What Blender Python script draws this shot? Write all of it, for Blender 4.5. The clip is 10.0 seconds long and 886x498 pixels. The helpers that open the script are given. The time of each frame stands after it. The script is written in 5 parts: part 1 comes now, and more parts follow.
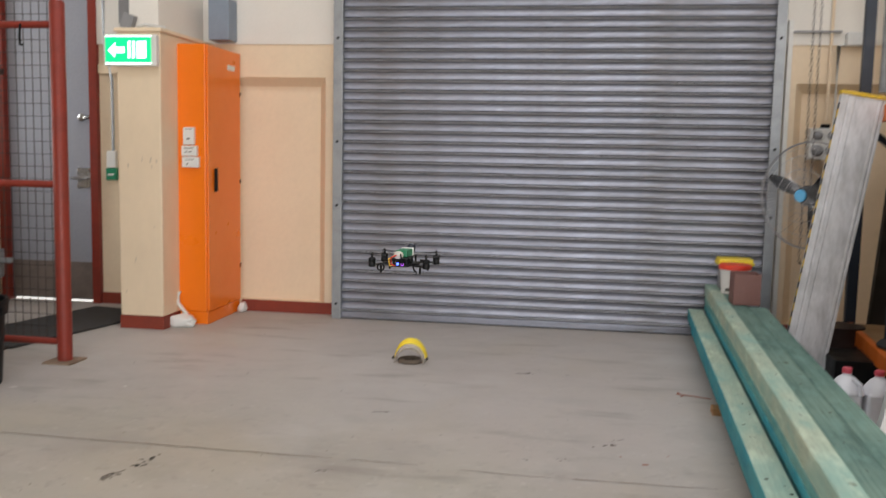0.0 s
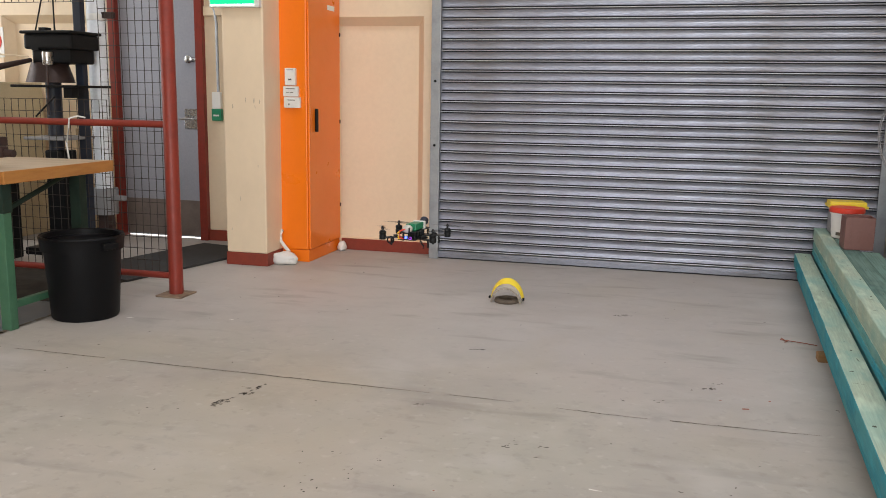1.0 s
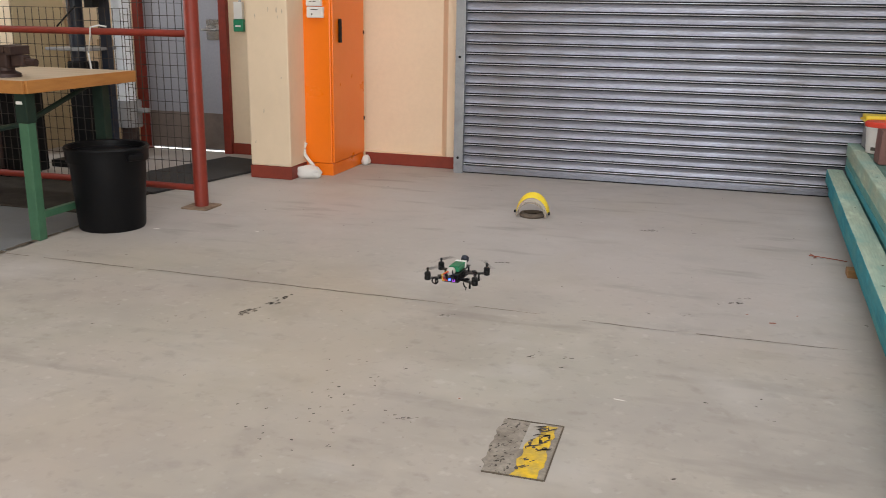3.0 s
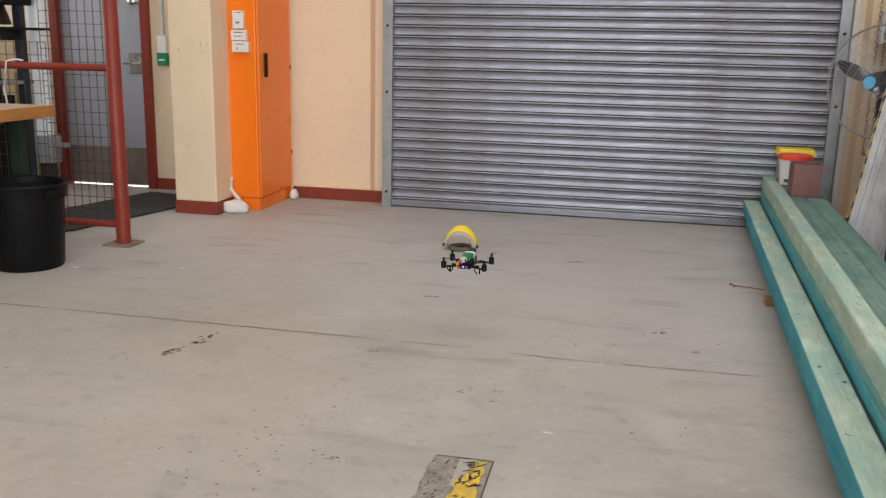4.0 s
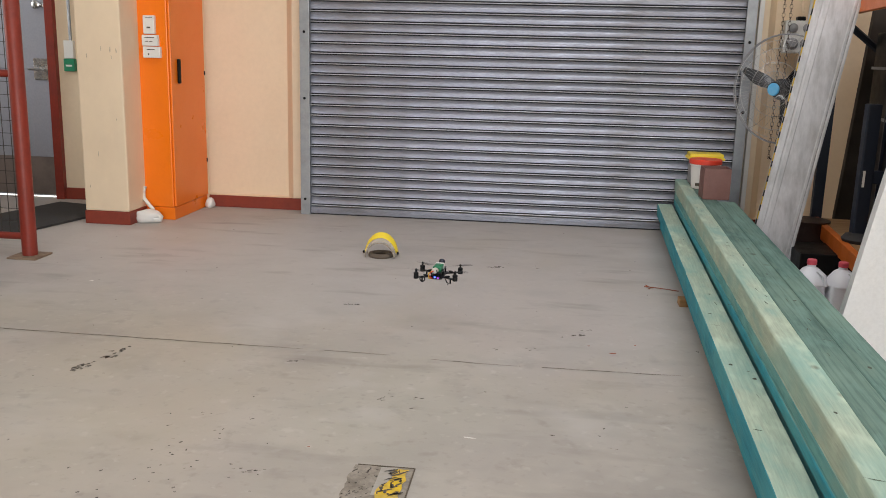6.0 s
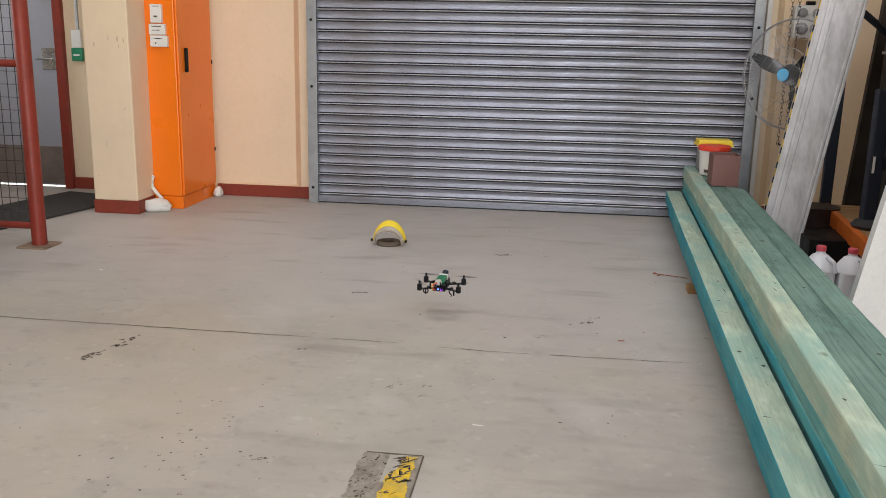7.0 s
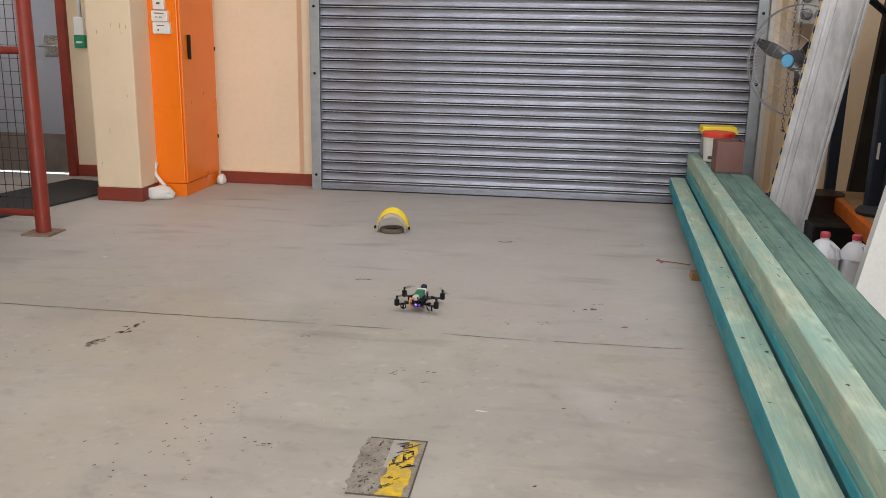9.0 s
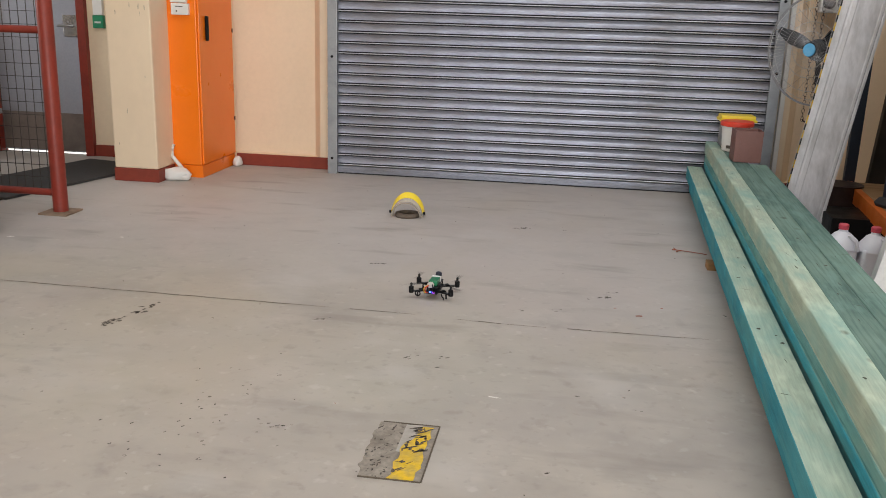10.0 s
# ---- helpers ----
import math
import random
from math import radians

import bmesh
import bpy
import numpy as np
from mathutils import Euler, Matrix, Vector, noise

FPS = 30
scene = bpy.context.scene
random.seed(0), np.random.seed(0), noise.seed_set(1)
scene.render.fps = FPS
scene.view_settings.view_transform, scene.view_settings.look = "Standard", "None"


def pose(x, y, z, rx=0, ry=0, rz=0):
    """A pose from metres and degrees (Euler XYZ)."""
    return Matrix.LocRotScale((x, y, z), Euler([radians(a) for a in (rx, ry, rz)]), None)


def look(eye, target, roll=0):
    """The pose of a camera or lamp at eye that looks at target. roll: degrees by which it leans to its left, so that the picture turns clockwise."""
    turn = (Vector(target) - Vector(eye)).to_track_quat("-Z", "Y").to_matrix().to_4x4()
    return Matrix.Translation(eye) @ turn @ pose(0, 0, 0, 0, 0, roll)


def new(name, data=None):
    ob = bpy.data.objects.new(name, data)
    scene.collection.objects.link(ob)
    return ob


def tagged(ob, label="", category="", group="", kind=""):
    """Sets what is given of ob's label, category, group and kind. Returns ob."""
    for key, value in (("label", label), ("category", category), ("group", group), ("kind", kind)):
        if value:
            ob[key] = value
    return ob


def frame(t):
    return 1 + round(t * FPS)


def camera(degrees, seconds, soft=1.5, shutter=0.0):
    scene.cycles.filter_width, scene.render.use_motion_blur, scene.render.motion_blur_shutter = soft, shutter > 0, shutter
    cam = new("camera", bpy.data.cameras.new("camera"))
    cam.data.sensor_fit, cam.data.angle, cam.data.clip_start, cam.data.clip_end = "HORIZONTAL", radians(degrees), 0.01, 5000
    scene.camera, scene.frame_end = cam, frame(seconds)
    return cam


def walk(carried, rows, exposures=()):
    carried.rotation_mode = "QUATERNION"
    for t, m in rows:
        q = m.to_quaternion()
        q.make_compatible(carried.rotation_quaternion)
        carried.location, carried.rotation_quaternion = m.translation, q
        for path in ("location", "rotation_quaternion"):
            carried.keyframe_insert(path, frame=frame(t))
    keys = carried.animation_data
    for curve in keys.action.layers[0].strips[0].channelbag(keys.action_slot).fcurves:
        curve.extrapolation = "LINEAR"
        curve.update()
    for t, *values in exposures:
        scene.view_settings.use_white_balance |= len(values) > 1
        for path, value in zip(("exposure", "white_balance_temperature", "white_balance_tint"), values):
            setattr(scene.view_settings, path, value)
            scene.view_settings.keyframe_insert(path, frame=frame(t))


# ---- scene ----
cam = camera(53.5, 10.0, soft=0.7, shutter=0.5)
PATH = [
    (0, (0.163, 0.248, 1.368), (-0.137, 2.214, 1.158), 1.2),
    (0.2, (0.164, 0.25, 1.366), (-0.19, 2.201, 1.098), 1.1),
    (0.5, (0.151, 0.244, 1.341), (-0.312, 2.16, 1.006), 1.0),
    (1, (0.153, 0.239, 1.351), (-0.353, 2.144, 1.008), 0.9),
    (1.5, (0.15, 0.211, 1.358), (-0.396, 2.107, 1.029), 1.2),
    (2, (0.156, 0.241, 1.35), (-0.434, 2.119, 0.995), 0.7),
    (2.5, (0.12, 0.237, 1.326), (-0.447, 2.1, 0.869), 1.0),
    (2.7, (0.124, 0.25, 1.313), (-0.434, 2.098, 0.788), 0.9),
    (3.8, (0.142, 0.265, 1.321), (-0.287, 2.153, 0.821), 0.9),
    (4, (0.144, 0.264, 1.329), (-0.251, 2.171, 0.877), 1.3),
    (4.5, (0.147, 0.274, 1.328), (-0.186, 2.199, 0.898), 1.9),
    (5, (0.152, 0.284, 1.321), (-0.099, 2.221, 0.894), 2.3),
    (5.2, (0.156, 0.28, 1.324), (-0.065, 2.222, 0.898), 2.2),
    (6.3, (0.158, 0.279, 1.323), (-0.072, 2.216, 0.883), 1.3),
    (6.5, (0.159, 0.275, 1.33), (-0.076, 2.21, 0.883), 1.2),
    (7, (0.158, 0.28, 1.324), (-0.082, 2.212, 0.864), 1.2),
    (7.5, (0.156, 0.278, 1.321), (-0.085, 2.205, 0.844), 1.2),
    (8, (0.156, 0.278, 1.322), (-0.088, 2.204, 0.842), 1.3),
    (8.5, (0.159, 0.275, 1.321), (-0.085, 2.202, 0.844), 1.0),
    (9, (0.158, 0.279, 1.319), (-0.088, 2.203, 0.832), 1.1),
    (9.5, (0.149, 0.276, 1.316), (-0.103, 2.195, 0.813), 1.6),
    (10, (0.151, 0.283, 1.318), (-0.124, 2.195, 0.798), 1.8),
]
walk(cam, [(t, look(eye, target, roll)) for t, eye, target, roll in PATH],
     exposures=[(0, -0.10), (0.5, 0.02), (2.5, 0.02), (10, 0.0)])

# ---- light ----
world = bpy.data.worlds.new("world")
scene.world = world
world.use_nodes = True
bg = world.node_tree.nodes["Background"]
sky = world.node_tree.nodes.new("ShaderNodeTexSky")
sky.sky_type, sky.sun_disc, sky.sun_elevation, sky.sun_rotation = "NISHITA", False, radians(50), radians(160)
world.node_tree.links.new(sky.outputs[0], bg.inputs["Color"])
bg.inputs["Strength"].default_value = 0.1
scene.view_settings.exposure = 0.0

CEIL = 5.2
ROOFLIGHTS = [(0.6, 4.3, 7.8, 1.1), (0.6, 0.6, 7.8, 1.1), (0.6, -3.4, 7.8, 1.1)]   # centre x, y, length, width
POWER = 108.0
for cx, cy, lx, ly in ROOFLIGHTS:
    lamp = bpy.data.lights.new("rooflight_daylight", "AREA")
    lamp.shape, lamp.size, lamp.size_y, lamp.energy = "RECTANGLE", lx, ly, POWER
    lamp.color = (1.0, 0.985, 0.99)
    new("rooflight_daylight", lamp).matrix_basis = pose(cx, cy, CEIL + 0.02)
# added frontal lamp in an assumed, unseen entrance behind the camera
lamp = bpy.data.lights.new("front_fill_light", "AREA")
lamp.shape, lamp.size, lamp.size_y, lamp.energy, lamp.color = "RECTANGLE", 4.6, 3.2, 480.0, (0.95, 0.98, 1.0)
new("front_fill_light", lamp).matrix_basis = pose(1.5, -5.98, 1.75, 90, 0, 0)

# added lamp in an assumed, unseen west window, brightening the machines
lamp = bpy.data.lights.new("west_fill_light", "AREA")
lamp.shape, lamp.size, lamp.size_y, lamp.energy, lamp.color = "RECTANGLE", 2.6, 1.5, 95.0, (0.97, 0.99, 1.0)
new("west_fill_light", lamp).matrix_basis = pose(-8.18, 5.6, 2.7, 0, -90, 0)

# ---- materials ----
def mat(name, col, rough=0.6, metal=0.0, dark=None, scale=3.0, amount=0.35, fine=60.0, fine_amount=0.12, bump=0.15,
        bump_scale=120.0, stretch=(1, 1, 1), spec=0.5, vary=0.0):
    """A surface with blotches at one scale, grain at a finer one, and fine relief."""
    m = bpy.data.materials.new(name)
    m.use_nodes = True
    nt = m.node_tree
    N, L = nt.nodes, nt.links
    b = N["Principled BSDF"]
    b.inputs["Metallic"].default_value = metal
    b.inputs["Specular IOR Level"].default_value = spec
    tc = N.new("ShaderNodeTexCoord")
    mp = N.new("ShaderNodeMapping")
    mp.inputs["Scale"].default_value = stretch
    L.new(tc.outputs["Object"], mp.inputs["Vector"])

    def noisy(sc, detail=5.0, rough_=0.6):
        n = N.new("ShaderNodeTexNoise")
        n.inputs["Scale"].default_value, n.inputs["Detail"].default_value, n.inputs["Roughness"].default_value = sc, detail, rough_
        L.new(mp.outputs[0], n.inputs["Vector"])
        return n

    def ramp(src, lo, hi):
        r = N.new("ShaderNodeMapRange")
        r.inputs["From Min"].default_value, r.inputs["From Max"].default_value = lo, hi
        L.new(src, r.inputs["Value"])
        return r

    def mix(fac, a, c, kind="MIX"):
        x = N.new("ShaderNodeMix")
        x.data_type, x.blend_type = "RGBA", kind
        L.new(fac, x.inputs[0])
        for i, v in ((6, a), (7, c)):
            if isinstance(v, tuple):
                x.inputs[i].default_value = (*v, 1)
            else:
                L.new(v, x.inputs[i])
        return x.outputs[2]

    if dark is None:
        dark = tuple(c * 0.62 for c in col)
    n1 = noisy(scale)
    r1 = ramp(n1.outputs["Fac"], 0.42, 0.75)
    f1 = N.new("ShaderNodeMath")
    f1.operation = "MULTIPLY"
    f1.inputs[1].default_value = amount
    L.new(r1.outputs[0], f1.inputs[0])
    c1 = mix(f1.outputs[0], col, dark)
    n2 = noisy(fine, 3.0)
    r2 = ramp(n2.outputs["Fac"], 0.35, 0.7)
    f2 = N.new("ShaderNodeMath")
    f2.operation = "MULTIPLY"
    f2.inputs[1].default_value = fine_amount
    L.new(r2.outputs[0], f2.inputs[0])
    c2 = mix(f2.outputs[0], c1, tuple(c * 0.35 for c in col))
    if vary:
        oi = N.new("ShaderNodeObjectInfo")
        r3 = ramp(oi.outputs["Random"], 0, 1)
        r3.inputs["To Min"].default_value, r3.inputs["To Max"].default_value = 1 - vary, 1 + vary
        hs = N.new("ShaderNodeHueSaturation")
        L.new(r3.outputs[0], hs.inputs["Value"])
        L.new(c2, hs.inputs["Color"])
        c2 = hs.outputs[0]
    L.new(c2, b.inputs["Base Color"])
    rr = ramp(n1.outputs["Fac"], 0.3, 0.75)
    rr.inputs["To Min"].default_value, rr.inputs["To Max"].default_value = max(0.02, rough - 0.08), min(1, rough + 0.12)
    L.new(rr.outputs[0], b.inputs["Roughness"])
    if bump:
        nb = noisy(bump_scale, 4.0)
        bp = N.new("ShaderNodeBump")
        bp.inputs["Strength"].default_value, bp.inputs["Distance"].default_value = bump, 0.004
        L.new(nb.outputs["Fac"], bp.inputs["Height"])
        L.new(bp.outputs[0], b.inputs["Normal"])
    return m


def glow(name, col, strength):
    m = bpy.data.materials.new(name)
    m.use_nodes = True
    b = m.node_tree.nodes["Principled BSDF"]
    b.inputs["Base Color"].default_value = (*col, 1)
    b.inputs["Emission Color"].default_value = (*col, 1)
    b.inputs["Emission Strength"].default_value = strength
    return m


def glass(name, col, rough=0.05, alpha=0.25):
    m = bpy.data.materials.new(name)
    m.use_nodes = True
    b = m.node_tree.nodes["Principled BSDF"]
    b.inputs["Base Color"].default_value = (*col, 1)
    b.inputs["Roughness"].default_value = rough
    b.inputs["Alpha"].default_value = alpha
    return m


def concrete():
    """Worn workshop concrete: broad grey and tan areas, soft stains, fine specks."""
    m = mat("worn_concrete", (0.455, 0.405, 0.345), 0.58, dark=(0.27, 0.245, 0.22), scale=0.9, amount=0.6, fine=5.0,
            fine_amount=0.2, bump=0.12, bump_scale=60, spec=0.35)
    nt = m.node_tree
    N, L = nt.nodes, nt.links
    b = N["Principled BSDF"]
    src = b.inputs["Base Color"].links[0].from_socket
    tc = [n for n in N if n.type == "TEX_COORD"][0]
    # grey cement tone against the tan
    g = N.new("ShaderNodeTexNoise")
    g.inputs["Scale"].default_value, g.inputs["Detail"].default_value = 0.33, 3
    L.new(tc.outputs["Object"], g.inputs["Vector"])
    gr = N.new("ShaderNodeMapRange")
    gr.inputs["From Min"].default_value, gr.inputs["From Max"].default_value = 0.4, 0.62
    gr.inputs["To Max"].default_value = 0.5
    L.new(g.outputs["Fac"], gr.inputs["Value"])
    mx = N.new("ShaderNodeMix")
    mx.data_type = "RGBA"
    mx.inputs[7].default_value = (0.40, 0.39, 0.385, 1)
    L.new(gr.outputs[0], mx.inputs[0])
    L.new(src, mx.inputs[6])
    # scuffs: stretched dark smears
    mp = N.new("ShaderNodeMapping")
    mp.inputs["Scale"].default_value = (1.4, 4.5, 1)
    mp.inputs["Rotation"].default_value = (0, 0, radians(12))
    L.new(tc.outputs["Object"], mp.inputs["Vector"])
    s = N.new("ShaderNodeTexNoise")
    s.inputs["Scale"].default_value, s.inputs["Detail"].default_value = 1.5, 6
    L.new(mp.outputs[0], s.inputs["Vector"])
    sr = N.new("ShaderNodeMapRange")
    sr.inputs["From Min"].default_value, sr.inputs["From Max"].default_value = 0.60, 0.78
    sr.inputs["To Max"].default_value = 0.38
    L.new(s.outputs["Fac"], sr.inputs["Value"])
    m2 = N.new("ShaderNodeMix")
    m2.data_type = "RGBA"
    m2.inputs[7].default_value = (0.17, 0.15, 0.135, 1)
    L.new(sr.outputs[0], m2.inputs[0])
    L.new(mx.outputs[2], m2.inputs[6])
    # pinkish and greenish drifts, and pale worn patches
    last = m2.outputs[2]
    for sc, seed, lo, hi, top, col in ((0.55, 3.0, 0.45, 0.65, 0.55, (0.46, 0.385, 0.345)), (0.42, 9.0, 0.48, 0.68, 0.6, (0.39, 0.375, 0.31)),
                                       (2.3, 5.0, 0.55, 0.75, 0.4, (0.52, 0.48, 0.44)), (3.4, 14.0, 0.56, 0.74, 0.45, (0.27, 0.245, 0.22)),
                                       (11.0, 21.0, 0.60, 0.74, 0.42, (0.25, 0.22, 0.195)), (28.0, 8.0, 0.60, 0.72, 0.35, (0.27, 0.24, 0.215)), (19.0, 33.0, 0.62, 0.74, 0.4, (0.55, 0.52, 0.48))):
        mpn = N.new("ShaderNodeMapping")
        mpn.inputs["Location"].default_value = (seed, seed * 1.7, 0)
        L.new(tc.outputs["Object"], mpn.inputs["Vector"])
        nn = N.new("ShaderNodeTexNoise")
        nn.inputs["Scale"].default_value, nn.inputs["Detail"].default_value = sc, 5
        L.new(mpn.outputs[0], nn.inputs["Vector"])
        mr = N.new("ShaderNodeMapRange")
        mr.inputs["From Min"].default_value, mr.inputs["From Max"].default_value, mr.inputs["To Max"].default_value = lo, hi, top
        L.new(nn.outputs["Fac"], mr.inputs["Value"])
        mm = N.new("ShaderNodeMix")
        mm.data_type = "RGBA"
        mm.inputs[7].default_value = (*col, 1)
        L.new(mr.outputs[0], mm.inputs[0])
        L.new(last, mm.inputs[6])
        last = mm.outputs[2]
    # greyer and paler towards the shutter: its reflected grey painted into the floor
    sx = N.new("ShaderNodeSeparateXYZ")
    L.new(tc.outputs["Object"], sx.inputs[0])
    wob = N.new("ShaderNodeMath")
    wob.operation = "MULTIPLY_ADD"
    wob.inputs[1].default_value = 2.2
    L.new(g.outputs["Fac"], wob.inputs[0])
    L.new(sx.outputs[1], wob.inputs[2])
    far = N.new("ShaderNodeMapRange")
    far.interpolation_type = "SMOOTHSTEP"
    far.inputs["From Min"].default_value, far.inputs["From Max"].default_value, far.inputs["To Max"].default_value = 3.7, 5.6, 0.55
    L.new(wob.outputs[0], far.inputs["Value"])
    pm = N.new("ShaderNodeMix")
    pm.data_type = "RGBA"
    pm.inputs[7].default_value = (0.49, 0.465, 0.455, 1)
    L.new(far.outputs[0], pm.inputs[0])
    L.new(last, pm.inputs[6])
    # soft drag marks and damp-looking patches over both slabs
    last = pm.outputs[2]
    for sc, stretch, seed, lo, hi, top, col in ((0.9, (1, 1.8, 1), 4.0, 0.54, 0.70, 0.40, (0.33, 0.30, 0.275)), (2.4, (0.7, 2.6, 1), 17.0, 0.60, 0.74, 0.50, (0.25, 0.225, 0.20)),
                                                (1.5, (1, 1.4, 1), 29.0, 0.56, 0.72, 0.45, (0.53, 0.505, 0.485)), (0.7, (1.3, 1, 1), 41.0, 0.53, 0.68, 0.35, (0.43, 0.375, 0.29))):
        mq2 = N.new("ShaderNodeMapping")
        mq2.inputs["Location"].default_value, mq2.inputs["Scale"].default_value = (seed, seed * 0.6, 0), stretch
        L.new(tc.outputs["Object"], mq2.inputs["Vector"])
        nn = N.new("ShaderNodeTexNoise")
        nn.inputs["Scale"].default_value, nn.inputs["Detail"].default_value = sc, 4
        L.new(mq2.outputs[0], nn.inputs["Vector"])
        mr = N.new("ShaderNodeMapRange")
        mr.inputs["From Min"].default_value, mr.inputs["From Max"].default_value, mr.inputs["To Max"].default_value = lo, hi, top
        L.new(nn.outputs["Fac"], mr.inputs["Value"])
        mm = N.new("ShaderNodeMix")
        mm.data_type = "RGBA"
        mm.inputs[7].default_value = (*col, 1)
        L.new(mr.outputs[0], mm.inputs[0])
        L.new(last, mm.inputs[6])
        last = mm.outputs[2]
    L.new(last, b.inputs["Base Color"])
    return m


def timber_mat(name, col, dark, tint, knots=0.5, rings=0.3):
    """Sawn treated pine: long grain along y, faded patches of dye, a few knots."""
    m = mat(name, col, 0.75, dark=dark, scale=3.0, amount=0.75, fine=26.0, fine_amount=0.35, bump=0.35, bump_scale=60,
            stretch=(6, 0.35, 6), spec=0.2, vary=0.08)
    nt = m.node_tree
    N, L = nt.nodes, nt.links
    b = N["Principled BSDF"]
    src = b.inputs["Base Color"].links[0].from_socket
    tc = [n for n in N if n.type == "TEX_COORD"][0]
    oi = N.new("ShaderNodeObjectInfo")
    ad = N.new("ShaderNodeVectorMath")
    ad.operation = "MULTIPLY_ADD"
    ad.inputs[1].default_value = (1, 1, 1)
    cb = N.new("ShaderNodeCombineXYZ")
    ml = N.new("ShaderNodeMath")
    ml.operation = "MULTIPLY"
    ml.inputs[1].default_value = 40
    L.new(oi.outputs["Random"], ml.inputs[0])
    L.new(ml.outputs[0], cb.inputs[1])
    L.new(tc.outputs["Object"], ad.inputs[0])
    L.new(cb.outputs[0], ad.inputs[2])
    n = N.new("ShaderNodeTexNoise")
    n.inputs["Scale"].default_value, n.inputs["Detail"].default_value = 1.6, 4
    L.new(ad.outputs[0], n.inputs["Vector"])
    r = N.new("ShaderNodeMapRange")
    r.inputs["From Min"].default_value, r.inputs["From Max"].default_value = 0.45, 0.68
    r.inputs["To Max"].default_value = 0.65
    L.new(n.outputs["Fac"], r.inputs["Value"])
    mx = N.new("ShaderNodeMix")
    mx.data_type = "RGBA"
    mx.inputs[7].default_value = (*tint, 1)
    L.new(r.outputs[0], mx.inputs[0])
    L.new(src, mx.inputs[6])
    v = N.new("ShaderNodeTexVoronoi")
    v.inputs["Scale"].default_value = 2.6
    mp = N.new("ShaderNodeMapping")
    mp.inputs["Scale"].default_value = (1.6, 1, 1.6)
    L.new(ad.outputs[0], mp.inputs["Vector"])
    L.new(mp.outputs[0], v.inputs["Vector"])
    kr = N.new("ShaderNodeMapRange")
    kr.inputs["From Min"].default_value, kr.inputs["From Max"].default_value = 0.075, 0.03
    kr.inputs["To Max"].default_value = knots
    L.new(v.outputs["Distance"], kr.inputs["Value"])
    m3 = N.new("ShaderNodeMix")
    m3.data_type = "RGBA"
    m3.inputs[7].default_value = (0.07, 0.06, 0.035, 1)
    L.new(kr.outputs[0], m3.inputs[0])
    L.new(mx.outputs[2], m3.inputs[6])
    # wavy dark growth rings and small dye blotches
    mw = N.new("ShaderNodeMapping")
    mw.inputs["Scale"].default_value = (1, 0.05, 1)
    L.new(ad.outputs[0], mw.inputs["Vector"])
    wv = N.new("ShaderNodeTexWave")
    wv.inputs["Scale"].default_value, wv.inputs["Distortion"].default_value = 14, 9
    wv.inputs["Detail"].default_value, wv.inputs["Detail Scale"].default_value = 3, 1.6
    L.new(mw.outputs[0], wv.inputs["Vector"])
    mb = N.new("ShaderNodeMapping")
    mb.inputs["Scale"].default_value = (2.2, 0.7, 2.2)
    L.new(ad.outputs[0], mb.inputs["Vector"])
    nb = N.new("ShaderNodeTexNoise")
    nb.inputs["Scale"].default_value, nb.inputs["Detail"].default_value = 7, 6
    L.new(mb.outputs[0], nb.inputs["Vector"])
    last = m3.outputs[2]
    for src2, lo, hi, top, c2 in ((wv.outputs["Fac"], 0.62, 0.95, rings, tuple(v * 0.45 for v in dark)), (nb.outputs["Fac"], 0.52, 0.72, 0.6, tuple(v * 0.8 for v in tint)),
                                  (nb.outputs["Fac"], 0.45, 0.30, 0.55, tuple(min(1.0, v * 1.25) for v in col))):
        r2 = N.new("ShaderNodeMapRange")
        r2.inputs["From Min"].default_value, r2.inputs["From Max"].default_value, r2.inputs["To Max"].default_value = lo, hi, top
        L.new(src2, r2.inputs["Value"])
        m4 = N.new("ShaderNodeMix")
        m4.data_type = "RGBA"
        m4.inputs[7].default_value = (*c2, 1)
        L.new(r2.outputs[0], m4.inputs[0])
        L.new(last, m4.inputs[6])
        last = m4.outputs[2]
    L.new(last, b.inputs["Base Color"])
    return m


M_FLOOR = concrete()
M_FLOOR2 = mat("grey_blue_floor_paint", (0.17, 0.185, 0.20), 0.45, dark=(0.14, 0.15, 0.16), scale=1.3, amount=0.6)
M_JOINT = mat("dirt_filled_joint", (0.12, 0.095, 0.07), 0.9)
M_STAIN = mat("dark_floor_stain", (0.10, 0.085, 0.07), 0.8, amount=0.5, scale=30)
M_SCUFF = mat("thin_worn_scuff", (0.095, 0.078, 0.062), 0.8, amount=0.5, scale=30)
N_, L_ = M_SCUFF.node_tree.nodes, M_SCUFF.node_tree.links
brk = N_.new("ShaderNodeTexNoise")
brk.inputs["Scale"].default_value, brk.inputs["Detail"].default_value = 85, 4
L_.new([n for n in N_ if n.type == "TEX_COORD"][0].outputs["Object"], brk.inputs["Vector"])
cut = N_.new("ShaderNodeMapRange")
cut.inputs["From Min"].default_value, cut.inputs["From Max"].default_value, cut.inputs["To Max"].default_value = 0.36, 0.56, 0.85
L_.new(brk.outputs["Fac"], cut.inputs["Value"])
L_.new(cut.outputs[0], N_["Principled BSDF"].inputs["Alpha"])
M_FAINT = mat("faint_brown_scuff", (0.30, 0.22, 0.15), 0.8, amount=0.5, scale=30)
M_FAINT.node_tree.nodes["Principled BSDF"].inputs["Alpha"].default_value = 0.3
M_RUST = mat("reddish_scrap", (0.30, 0.09, 0.05), 0.7)
M_PALE = mat("pale_scrap", (0.75, 0.73, 0.68), 0.6)
